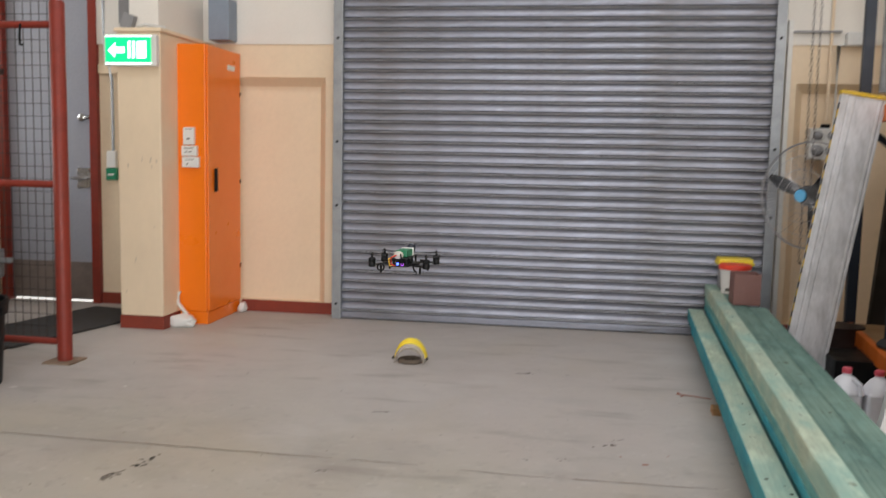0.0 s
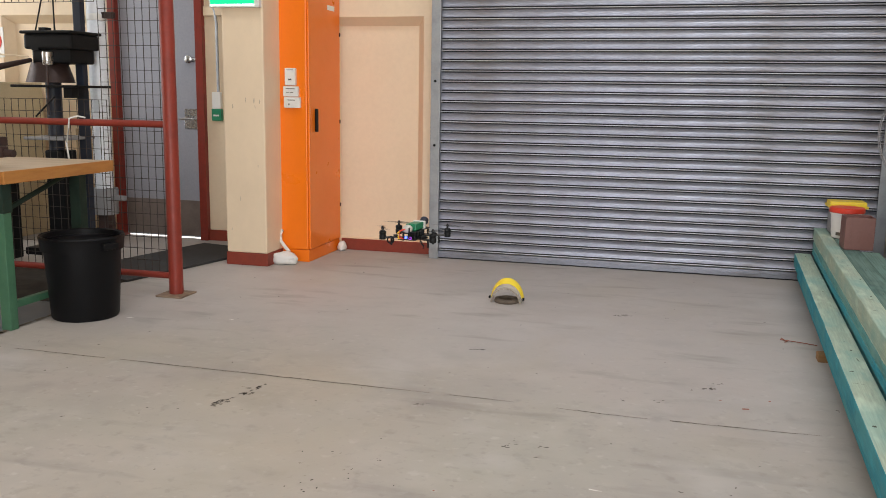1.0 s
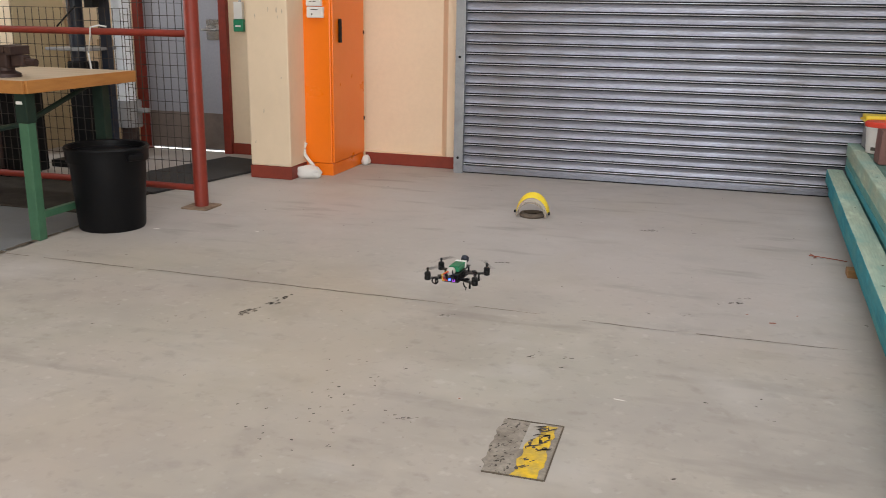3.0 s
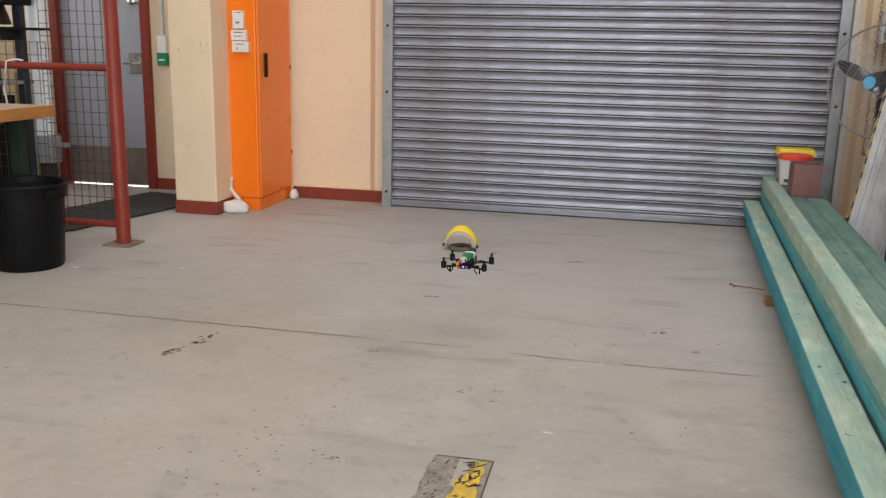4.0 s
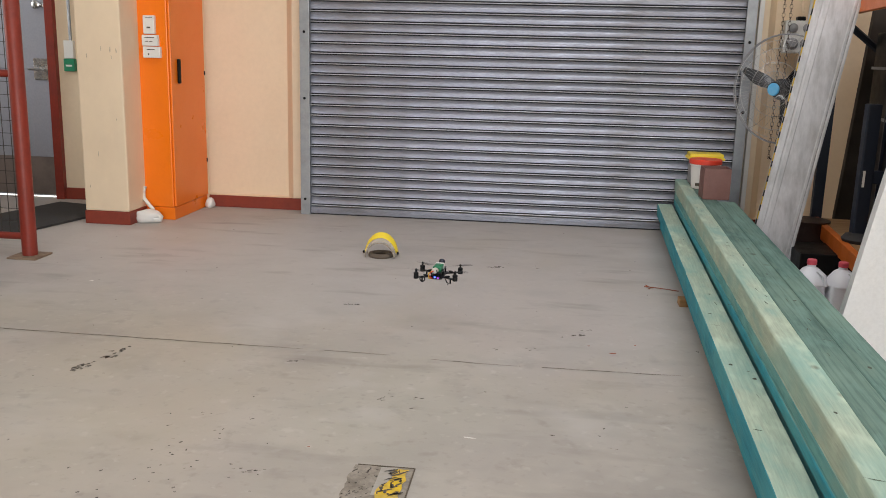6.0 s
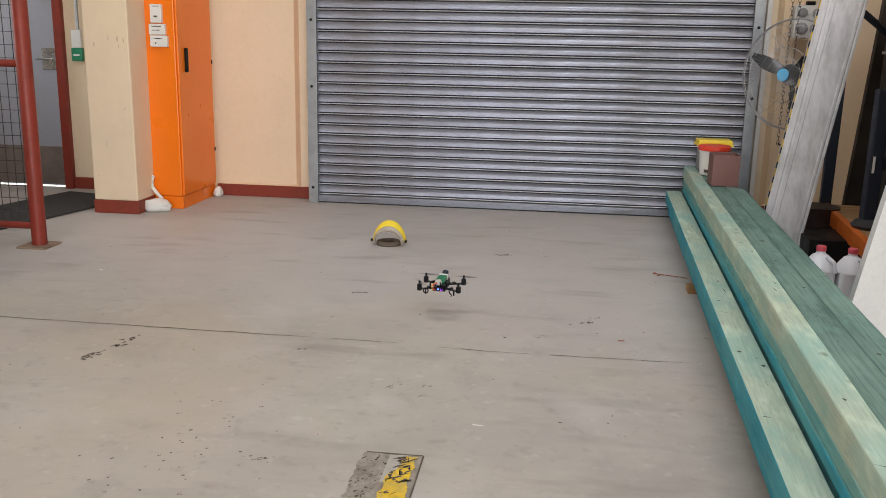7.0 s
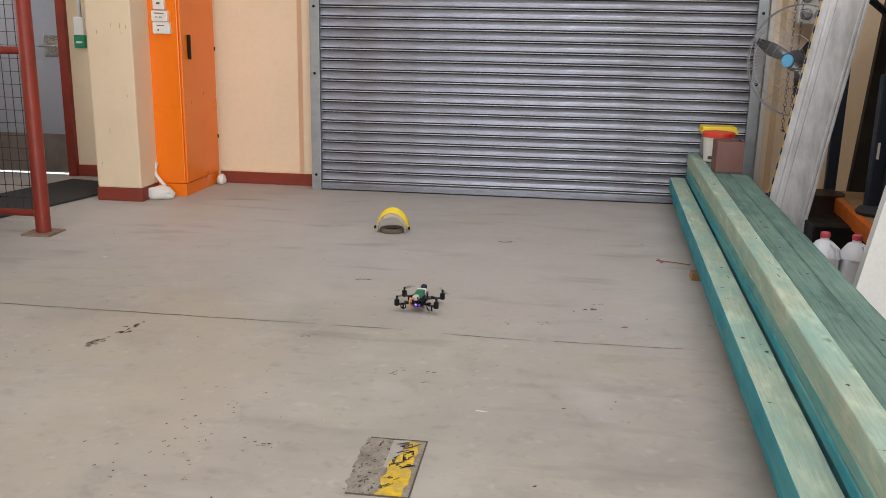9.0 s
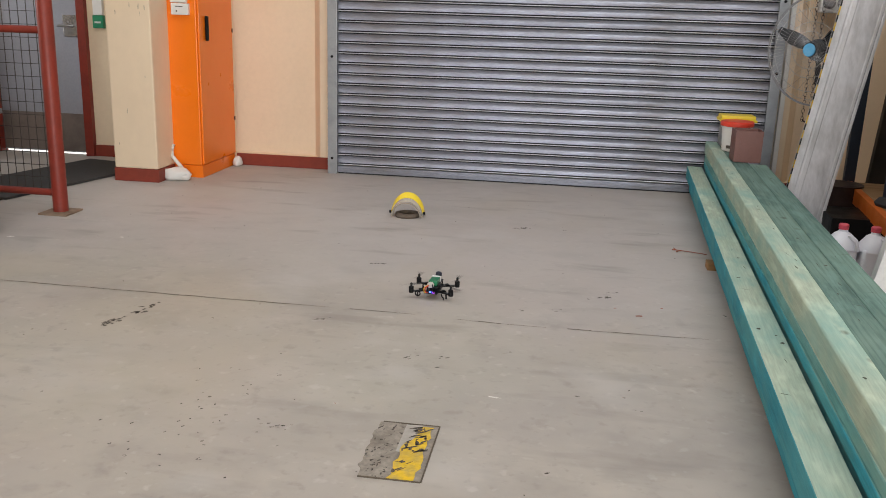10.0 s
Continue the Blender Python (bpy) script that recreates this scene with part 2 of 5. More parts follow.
M_CREAM = mat("cream_painted_brick", (0.83, 0.67, 0.48), 0.55, dark=(0.67, 0.52, 0.35), scale=1.4, amount=0.35, fine=25,
              fine_amount=0.06, bump=0.1, bump_scale=40)
M_PILLAR = mat("streaked_cream_pillar_paint", (0.79, 0.635, 0.455), 0.5, dark=(0.64, 0.51, 0.36), scale=2.0, amount=0.35, fine=14,
             fine_amount=0.05, bump=0.08, stretch=(1, 1, 0.7))
M_WHITE = mat("white_wall_paint", (0.80, 0.76, 0.70), 0.6, dark=(0.66, 0.62, 0.55), scale=1.2, amount=0.3, fine_amount=0.05)
M_SKIRT = mat("oxide_red_skirting_paint", (0.25, 0.045, 0.027), 0.5, spec=0.3, dark=(0.14, 0.035, 0.025), scale=6)
M_OXIDE = mat("oxide_red_steel_paint", (0.25, 0.035, 0.022), 0.42, spec=0.35, dark=(0.14, 0.03, 0.02), scale=8, amount=0.5, fine_amount=0.15)
M_ORANGE = mat("orange_enamel", (0.93, 0.20, 0.005), 0.32, dark=(0.80, 0.16, 0.003), scale=2, amount=0.3, fine_amount=0.04, bump=0.03)
M_SHUT = mat("galvanised_shutter_steel", (0.35, 0.365, 0.435), 0.38, metal=0.5, dark=(0.20, 0.185, 0.18), scale=4.0, amount=0.85, fine=55,
             fine_amount=0.40, bump=0.08, bump_scale=35, stretch=(0.5, 1, 3), vary=0.10)
# highlight along each slat's bead, put into its colour
M_BEAD = mat("bright_bead_highlight", (0.66, 0.66, 0.69), 0.35, metal=0.4, dark=(0.40, 0.40, 0.42), scale=4.0, amount=0.8, stretch=(0.6, 1, 3), vary=0.08)
# shade in the slat grooves and below the shutter, painted black
M_SHADELINE = mat("shutter_shade_line", (0.04, 0.04, 0.042), 0.6, spec=0.2)
M_GALV = mat("galvanised_guide_steel", (0.36, 0.38, 0.40), 0.45, metal=0.5, dark=(0.22, 0.23, 0.24), scale=7, amount=0.6)
M_DOOR = mat("grey_door_paint", (0.34, 0.35, 0.40), 0.45, dark=(0.27, 0.28, 0.31), scale=2)
M_KICK = mat("scuffed_brown_kick_plate", (0.20, 0.16, 0.14), 0.5, dark=(0.10, 0.08, 0.07), scale=5, amount=0.7)
M_CHROME = mat("satin_chrome", (0.6, 0.6, 0.6), 0.25, metal=1.0)
M_BLACK = mat("black_plastic", (0.004, 0.004, 0.005), 0.5, spec=0.18, dark=(0.010, 0.010, 0.010), bump=0.05)
M_RUBBER = mat("black_rubber", (0.03, 0.03, 0.032), 0.8, dark=(0.06, 0.055, 0.05), scale=9, amount=0.7)
M_GREENSTEEL = mat("green_steel_paint", (0.06, 0.16, 0.09), 0.45, dark=(0.03, 0.085, 0.05), scale=7, amount=0.5)
M_DARKGREEN = mat("dark_green_sleeve_and_shade", (0.016, 0.034, 0.024), 0.5, dark=(0.008, 0.016, 0.012), scale=7, amount=0.5, spec=0.25)
M_BENCH = mat("pale_worn_benchtop", (0.55, 0.43, 0.30), 0.5, dark=(0.38, 0.27, 0.17), scale=2, amount=0.6, stretch=(0.4, 4, 1))
M_EDGE = mat("orange_brown_wood_edge", (0.46, 0.20, 0.05), 0.5, dark=(0.30, 0.11, 0.03), scale=4, stretch=(4, 1, 8), amount=0.6)
M_IRON = mat("dark_brown_cast_iron", (0.055, 0.032, 0.028), 0.5, metal=0.3, scale=15, amount=0.6)
M_PLATE = mat("rusty_tan_plate_steel", (0.27, 0.19, 0.13), 0.7, dark=(0.12, 0.075, 0.05), scale=14, amount=0.8)
M_DARK = mat("black_machine_paint", (0.006, 0.0063, 0.007), 0.45, scale=8, spec=0.2)
M_NAVY = mat("navy_steel_paint", (0.014, 0.021, 0.038), 0.45, scale=6)
M_BLUE = mat("blue_rack_steel", (0.03, 0.06, 0.16), 0.4, scale=6)
M_RACKO = mat("orange_rack_beam_paint", (0.75, 0.17, 0.02), 0.4, scale=5)
M_PVC = mat("white_pvc_pipe", (0.72, 0.72, 0.70), 0.4, dark=(0.5, 0.5, 0.48), scale=5, amount=0.5)
M_TOOLGREY = mat("pale_grey_tool_casing", (0.34, 0.34, 0.345), 0.45, dark=(0.24, 0.24, 0.25), scale=9, amount=0.5)
M_DUCT = mat("bluish_white_duct_plastic", (0.80, 0.83, 0.88), 0.35, dark=(0.66, 0.69, 0.74), scale=5, amount=0.4)
M_WIRE = mat("dark_mesh_wire", (0.07, 0.06, 0.055), 0.5, metal=0.4)
M_PLASTICW = mat("white_plastic", (0.78, 0.77, 0.74), 0.4, fine_amount=0.03, bump=0.03)
M_JUG = mat("milky_jug_plastic", (0.86, 0.86, 0.90), 0.35, fine_amount=0.02, bump=0.02)
M_PINK = mat("pink_red_cap_plastic", (0.75, 0.10, 0.14), 0.4)
M_RED = mat("red_plastic", (0.78, 0.06, 0.03), 0.4)
M_YELLOW = mat("yellow_plastic", (0.88, 0.66, 0.04), 0.4, dark=(0.75, 0.58, 0.03), fine_amount=0.03)
M_TAPE = mat("worn_yellow_tape", (0.80, 0.52, 0.02), 0.5, dark=(0.42, 0.32, 0.12), scale=22, amount=0.9, fine=60, fine_amount=0.35)
M_BROWN = mat("brown_box_board", (0.19, 0.082, 0.066), 0.55, dark=(0.14, 0.055, 0.045), scale=6)
M_GREYTUB = mat("grey_tub_plastic", (0.28, 0.28, 0.29), 0.45)
M_PLANK = mat("scuffed_grey_aluminium", (0.72, 0.72, 0.74), 0.45, metal=0.1, dark=(0.36, 0.36, 0.36), scale=6, amount=0.8, fine=30, fine_amount=0.15,
              stretch=(2.2, 1, 0.7))
M_PANEL = mat("white_sheet_laminate", (0.66, 0.66, 0.66), 0.4, dark=(0.56, 0.56, 0.56), scale=2)
M_TIMB = timber_mat("pale_green_treated_pine", (0.50, 0.585, 0.46), (0.37, 0.49, 0.39), (0.28, 0.50, 0.45), 0.8, 0.10)
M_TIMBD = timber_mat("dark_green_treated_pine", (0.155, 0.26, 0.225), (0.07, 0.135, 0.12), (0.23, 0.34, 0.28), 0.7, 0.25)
M_TEAL = timber_mat("teal_pine_side", (0.05, 0.33, 0.41), (0.03, 0.22, 0.30), (0.13, 0.38, 0.37), 0.3, 0.2)
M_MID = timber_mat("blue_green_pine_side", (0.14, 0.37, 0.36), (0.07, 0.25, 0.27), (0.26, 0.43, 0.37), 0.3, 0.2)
M_CRACK = mat("dark_timber_crack", (0.07, 0.085, 0.06), 0.85, scale=30, amount=0.5)
M_WOOD = mat("raw_pine", (0.33, 0.18, 0.07), 0.7, dark=(0.2, 0.10, 0.04), scale=8, stretch=(1, 6, 6))
M_PLY = mat("tan_shelf_plywood", (0.42, 0.25, 0.12), 0.6, dark=(0.26, 0.14, 0.06), scale=4, amount=0.6, stretch=(1, 5, 5))
M_CARD = mat("brown_cardboard", (0.40, 0.27, 0.15), 0.8, dark=(0.3, 0.19, 0.1))
M_BEIGE = mat("beige_cabinet_paint", (0.55, 0.48, 0.34), 0.5, dark=(0.42, 0.36, 0.25), scale=2)
M_FANBLADE = mat("black_fan_blade", (0.03, 0.032, 0.036), 0.35)
M_CAGE = mat("chromed_cage_wire", (0.6, 0.6, 0.61), 0.3, metal=0.9)
M_BADGE = mat("pale_blue_badge", (0.10, 0.42, 0.72), 0.4, dark=(0.3, 0.55, 0.75), scale=25, amount=0.5)
M_GREENP = mat("green_plastic", (0.015, 0.24, 0.12), 0.4)
M_VISOR = glass("clear_visor_plastic", (0.62, 0.56, 0.46), 0.15, 0.42)
M_TAUPE = mat("taupe_headband", (0.34, 0.29, 0.23), 0.6)
M_FOAM = mat("dirty_brown_foam", (0.13, 0.10, 0.075), 0.9, scale=40, amount=0.7)
M_NOSE = mat("pale_grey_nose_plastic", (0.50, 0.47, 0.42), 0.5)
M_CARBON = mat("carbon_fibre_plate", (0.008, 0.008, 0.009), 0.35, fine=400, fine_amount=0.4)
M_BATT = mat("green_battery_wrap", (0.008, 0.17, 0.075), 0.35, dark=(0.008, 0.11, 0.05), fine_amount=0.05)
M_GOLD = mat("copper_windings", (0.45, 0.2, 0.06), 0.4, metal=0.6)
M_PROP = glass("smoky_propeller_plastic", (0.05, 0.05, 0.055), 0.4, 0.55)
M_EXIT = glow("exit_sign_green", (0.0, 0.62, 0.22), 1.1)
M_EXITW = glow("exit_sign_white", (0.72, 1.0, 0.82), 2.2)
M_LED = glow("blue_led", (0.06, 0.12, 1.0), 5.0)
M_LEDP = glow("violet_led", (0.45, 0.08, 0.8), 0.5)
M_GAP = glow("daylight_under_door", (1.0, 0.98, 0.93), 1.3)
M_REDWIRE = mat("red_wire", (0.6, 0.03, 0.02), 0.4)
M_YELWIRE = mat("yellow_wire", (0.75, 0.45, 0.03), 0.4)
M_CEIL = mat("off_white_roof_lining", (0.62, 0.61, 0.58), 0.7)
M_BRICKDARK = mat("grubby_far_wall", (0.42, 0.36, 0.28), 0.7)

# ---- mesh helpers ----
ORIGIN = {}


def thing(name, label, category, at=(0, 0, 0), group="", kind=""):
    ob = new(name)
    ob.empty_display_size = 0.1
    ob.location = at
    ORIGIN[ob] = Vector(at)
    return tagged(ob, label, category, group, kind)


def finish(name, bm, material, smooth=False):
    me = bpy.data.meshes.new(name)
    bmesh.ops.recalc_face_normals(bm, faces=bm.faces)
    bm.to_mesh(me)
    bm.free()
    for m in (material if isinstance(material, (list, tuple)) else [material]):
        me.materials.append(m)
    if smooth:
        me.shade_smooth()
        me.set_sharp_from_angle(angle=radians(38))
    return me


def part(name, bm, material, parent, label="", smooth=False):
    """One mesh object under a thing or a part; the bmesh is in world metres."""
    o = ORIGIN[parent]
    bmesh.ops.translate(bm, verts=bm.verts, vec=-o)
    ob = new(name, finish(name, bm, material, smooth))
    ob.parent = parent
    ORIGIN[ob] = o
    if label:
        ob["label"] = label
    return ob


def solid(name, bm, material, label, category, group="", kind="", smooth=False):
    """A thing that is one mesh, with its origin at its base."""
    xs = [v.co for v in bm.verts]
    o = Vector((sum(v.x for v in xs) / len(xs), sum(v.y for v in xs) / len(xs), min(v.z for v in xs)))
    bmesh.ops.translate(bm, verts=bm.verts, vec=-o)
    ob = new(name, finish(name, bm, material, smooth))
    ob.location = o
    ORIGIN[ob] = o
    return tagged(ob, label, category, group, kind)


def join(*bms):
    out = bmesh.new()
    for b in bms:
        me = bpy.data.meshes.new("tmp")
        b.to_mesh(me)
        out.from_mesh(me)
        b.free()
        bpy.data.meshes.remove(me)
    return out


def box(x0, x1, y0, y1, z0, z1, bevel=0.0, segs=2):
    bm = bmesh.new()
    bmesh.ops.create_cube(bm, size=1)
    for v in bm.verts:
        v.co = Vector(((x0 + x1) / 2 + v.co.x * (x1 - x0), (y0 + y1) / 2 + v.co.y * (y1 - y0), (z0 + z1) / 2 + v.co.z * (z1 - z0)))
    if bevel:
        bmesh.ops.bevel(bm, geom=bm.edges[:], offset=bevel, segments=segs, affect="EDGES", profile=0.6)
    return bm


def turned(bm, m):
    bmesh.ops.transform(bm, matrix=m, verts=bm.verts)
    return bm


def rod(a, b, r, n=10, r2=None):
    """A round bar from a to b."""
    a, b = Vector(a), Vector(b)
    bm = bmesh.new()
    bmesh.ops.create_cone(bm, cap_ends=True, segments=n, radius1=r, radius2=r if r2 is None else r2, depth=(b - a).length)
    q = (b - a).to_track_quat("Z", "Y").to_matrix().to_4x4()
    bmesh.ops.transform(bm, matrix=Matrix.Translation((a + b) / 2) @ q, verts=bm.verts)
    return bm


def lathe(profile, n=28, centre=(0, 0, 0)):
    """Turned about z: profile of (radius, height)."""
    bm = bmesh.new()
    rings = []
    for r, z in profile:
        rings.append([bm.verts.new((centre[0] + r * math.cos(2 * math.pi * i / n), centre[1] + r * math.sin(2 * math.pi * i / n), centre[2] + z)) for i in range(n)])
    for p, q in zip(rings, rings[1:]):
        for i in range(n):
            bm.faces.new((p[i], p[(i + 1) % n], q[(i + 1) % n], q[i]))
    if profile[0][0] > 1e-4:
        bm.faces.new(rings[0])
    if profile[-1][0] > 1e-4:
        bm.faces.new(rings[-1])
    bmesh.ops.remove_doubles(bm, verts=bm.verts, dist=1e-5)
    return bm


def tube(points, r, n=8, closed=False):
    """A round bar bent through points."""
    pts = [Vector(p) for p in points]
    bm = bmesh.new()
    rings = []
    k = len(pts)
    for i, p in enumerate(pts):
        a = pts[(i - 1) % k] if closed or i > 0 else p
        c = pts[(i + 1) % k] if closed or i < k - 1 else p
        d = (c - a).normalized()
        side = d.cross(Vector((0, 0, 1)))
        if side.length < 0.05:
            side = d.cross(Vector((1, 0, 0)))
        side.normalize()
        up = side.cross(d)
        rings.append([bm.verts.new(p + r * (math.cos(2 * math.pi * j / n) * side + math.sin(2 * math.pi * j / n) * up)) for j in range(n)])
    for i in range(k if closed else k - 1):
        p, q = rings[i], rings[(i + 1) % k]
        for j in range(n):
            bm.faces.new((p[j], p[(j + 1) % n], q[(j + 1) % n], q[j]))
    if not closed:
        bm.faces.new(rings[0])
        bm.faces.new(rings[-1])
    return bm


def prism(outline, axis, a, b):
    """An outline of (u, v) drawn out along an axis from a to b: u, v are the other two axes in order."""
    bm = bmesh.new()

    def place(u, v, w):
        return {"x": (w, u, v), "y": (u, w, v), "z": (u, v, w)}[axis]
    lo = [bm.verts.new(place(u, v, a)) for u, v in outline]
    hi = [bm.verts.new(place(u, v, b)) for u, v in outline]
    n = len(outline)
    for i in range(n):
        bm.faces.new((lo[i], lo[(i + 1) % n], hi[(i + 1) % n], hi[i]))
    bm.faces.new(lo)
    bm.faces.new(hi)
    return bm


def quads(faces):
    bm = bmesh.new()
    for f in faces:
        bm.faces.new([bm.verts.new(p) for p in f])
    return bm


def arc(cx, cz, r, a0, a1, n, y, rz=None):
    rz = r if rz is None else rz
    return [(cx + r * math.cos(radians(a0 + (a1 - a0) * i / n)), y, cz + rz * math.sin(radians(a0 + (a1 - a0) * i / n))) for i in range(n + 1)]


def splat(cx, cy, rx, ry, ang, rnd, z=0.0012):
    n = rnd.randint(6, 9)
    m = pose(cx, cy, z, 0, 0, ang)
    return [m @ Vector((rx * math.cos(2 * math.pi * i / n) * rnd.uniform(0.5, 1.1), ry * math.sin(2 * math.pi * i / n) * rnd.uniform(0.5, 1.1), 0)) for i in range(n)]


# ---- structure ----
X0, X1, Y0, Y1 = -8.2, 6.0, -6.0, 7.45
ob = solid("floor", box(X0 - 0.3, X1 + 0.3, Y0 - 0.3, Y1 + 0.5, -0.15, 0.0), M_FLOOR, "worn grey-tan concrete workshop floor with scuffs and stains", "floor", kind="structure")
ob = solid("floor_painted", box(-7.9, -3.47, -3.0, 5.0, -0.01, 0.004), M_FLOOR2, "grey-blue painted floor strip under the workbench", "floor", kind="structure")


def wall_bay(name, x0, x1, in0, in1, top, label, splay=0.07, depth=0.10, y=Y1):
    """A stretch of wall with a splayed sunken panel from in0 to in1 and up to top, standing on the skirting."""
    zb, H = 0.10, 2.27
    bm = quads([
        [(x0, y, 0), (in0, y, 0), (in0, y, top), (x0, y, top)],
        [(in1, y, 0), (x1, y, 0), (x1, y, top), (in1, y, top)],
        [(x0, y, top), (x1, y, top), (x1, y, H), (x0, y, H)],
        [(in0, y, 0), (in1, y, 0), (in1, y, zb - 0.02), (in0, y, zb - 0.02)],
        [(in0, y, top), (in1, y, top), (in1 - splay, y + depth, top - splay), (in0 + splay, y + depth, top - splay)],
        [(in0, y, zb - 0.02), (in0, y, top), (in0 + splay, y + depth, top - splay), (in0 + splay, y + depth, zb)],
        [(in1, y, top), (in1, y, zb - 0.02), (in1 - splay, y + depth, zb), (in1 - splay, y + depth, top - splay)],
        [(in0 + splay, y + depth, zb), (in1 - splay, y + depth, zb), (in1 - splay, y + depth, top - splay), (in0 + splay, y + depth, top - splay)],
        [(in0, y, zb - 0.02), (in1, y, zb - 0.02), (in1 - splay, y + depth, zb), (in0 + splay, y + depth, zb)],
    ])
    bmesh.ops.remove_doubles(bm, verts=bm.verts, dist=1e-4)
    back = box(x0, x1, y + 0.13, y + 0.35, 0, H)
    w = solid(name, join(bm, back), M_CREAM, label, "wall", kind="structure")
    solid("upper_" + name, box(x0, x1, y - 0.012, y + 0.35, H, CEIL), M_WHITE, "white painted upper wall above the cream wall", "wall", kind="structure")
    return w


wall_bay("wall_north_1", X0, -4.96, -6.14, -5.06, 2.04, "cream painted wall with a splayed sunken panel behind the machines")
wall_bay("wall_north_2", -2.95, -1.84, -3.4 + 0.6, -1.955, 2.0, "cream painted wall with a splayed sunken panel beside the shutter")
wall_bay("wall_north_3", 1.665, X1, 1.79, 3.3, 1.98, "cream painted wall with a splayed sunken panel beyond the shutter")
solid("wall_north_4", box(-4.06, -2.95, Y1 + 0.02, Y1 + 0.35, 0, 2.27), M_CREAM, "narrow cream painted wall between door and pillar", "wall", kind="structure")
solid("upper_wall_north_4", join(box(-4.0, -2.95, Y1 - 0.01, Y1 + 0.35, 2.27, CEIL), box(-5.0, -4.0, Y1 - 0.01, Y1 + 0.35, 2.79, CEIL)), M_WHITE, "white painted upper wall above the grey door", "wall", kind="structure")
solid("wall_above_shutter", box(-1.84, 1.665, Y1, Y1 + 0.35, 3.55, CEIL), M_WHITE, "white painted wall above the roller shutter", "wall", kind="structure")
solid("wall_behind_shutter", box(-1.84, 1.665, Y1 + 0.1, Y1 + 0.35, 0, 3.55), M_BRICKDARK, "plain wall closing the shutter opening outside", "wall", kind="structure")
solid("wall_west", join(box(X0 - 0.3, X0, Y0, 4.3, 0, CEIL), box(X0 - 0.3, X0, 6.9, Y1 + 0.35, 0, CEIL), box(X0 - 0.3, X0, 4.3, 6.9, 0, 1.95), box(X0 - 0.3, X0, 4.3, 6.9, 3.45, CEIL)), M_CREAM, "cream painted side wall of the workshop", "wall", kind="structure")
solid("wall_east", box(X1, X1 + 0.3, Y0, Y1 + 0.35, 0, CEIL), M_CREAM, "cream painted side wall behind the racking", "wall", kind="structure")
solid("wall_south", join(box(X0, -0.8, Y0 - 0.3, Y0, 0, CEIL), box(3.8, X1, Y0 - 0.3, Y0, 0, CEIL), box(-0.8, 3.8, Y0 - 0.3, Y0, 3.4, CEIL)), M_CREAM,
      "unseen cream painted wall with an assumed wide entrance", "wall", kind="structure")
bms = []
ys = [Y0 - 0.3] + [v for cx, cy, lx, ly in sorted(ROOFLIGHTS, key=lambda r: r[1]) for v in (cy - ly / 2, cy + ly / 2)] + [Y1 + 0.35]
for i in range(0, len(ys), 2):
    bms.append(box(X0 - 0.3, X1 + 0.3, ys[i], ys[i + 1], CEIL, CEIL + 0.1))
for cx, cy, lx, ly in ROOFLIGHTS:
    bms += [box(X0 - 0.3, cx - lx / 2, cy - ly / 2, cy + ly / 2, CEIL, CEIL + 0.1), box(cx + lx / 2, X1 + 0.3, cy - ly / 2, cy + ly / 2, CEIL, CEIL + 0.1)]
solid("ceiling", join(*bms), M_CEIL, "off-white roof lining with long rooflight openings", "ceiling", kind="structure")

for nm, x0, x1, y in (("skirting_1", X0, -5.0, Y1), ("skirting_2", -4.0, -3.32, Y1 + 0.02), ("skirting_3", -2.69, -1.84, Y1), ("skirting_4", 1.665, X1, Y1)):
    solid(nm, box(x0, x1, y - 0.018, y - 0.001, 0, 0.10, 0.004), M_SKIRT, "oxide red painted skirting along the wall", "skirting", kind="structure")

# pillar with its painted foot and the slimmer white shaft above
p = thing("pillar", "cream painted pillar with an oxide red foot", "pillar", (-3.125, 6.95, 0), kind="structure")
part("shaft", box(-3.288, -2.940, 6.48, Y1 + 0.01, 0.10, 2.24, 0.012), M_PILLAR, p)
part("foot", box(-3.293, -2.935, 6.475, Y1 - 0.02, 0.0, 0.10, 0.006), M_SKIRT, p, "oxide red painted foot")
part("capping", box(-3.303, -2.925, 6.465, Y1 - 0.015, 2.24, 2.27, 0.008), M_CREAM, p)
rnd = random.Random(41)
bm = bmesh.new()
for i in range(8):
    cx, cz = rnd.uniform(-3.27, -2.98), rnd.choice((0.35, 0.42, 0.8, 0.85, 1.2, 1.25)) + rnd.gauss(0, 0.05)
    pts = splat(0, 0, rnd.uniform(0.003, 0.008), rnd.uniform(0.006, 0.03), rnd.uniform(-12, 12), rnd, 0)
    bm.faces.new([bm.verts.new((cx + v.x, 6.4785, cz + v.y)) for v in pts])
tagged(part("scuffs", bm, M_FAINT, p, "faint brown scuffs on the paint"), kind="stuff")
part("upper_shaft", box(-3.26, -3.02, 6.62, Y1 - 0.02, 2.27, CEIL - 0.002, 0.01), M_WHITE, p, "white painted upper shaft")

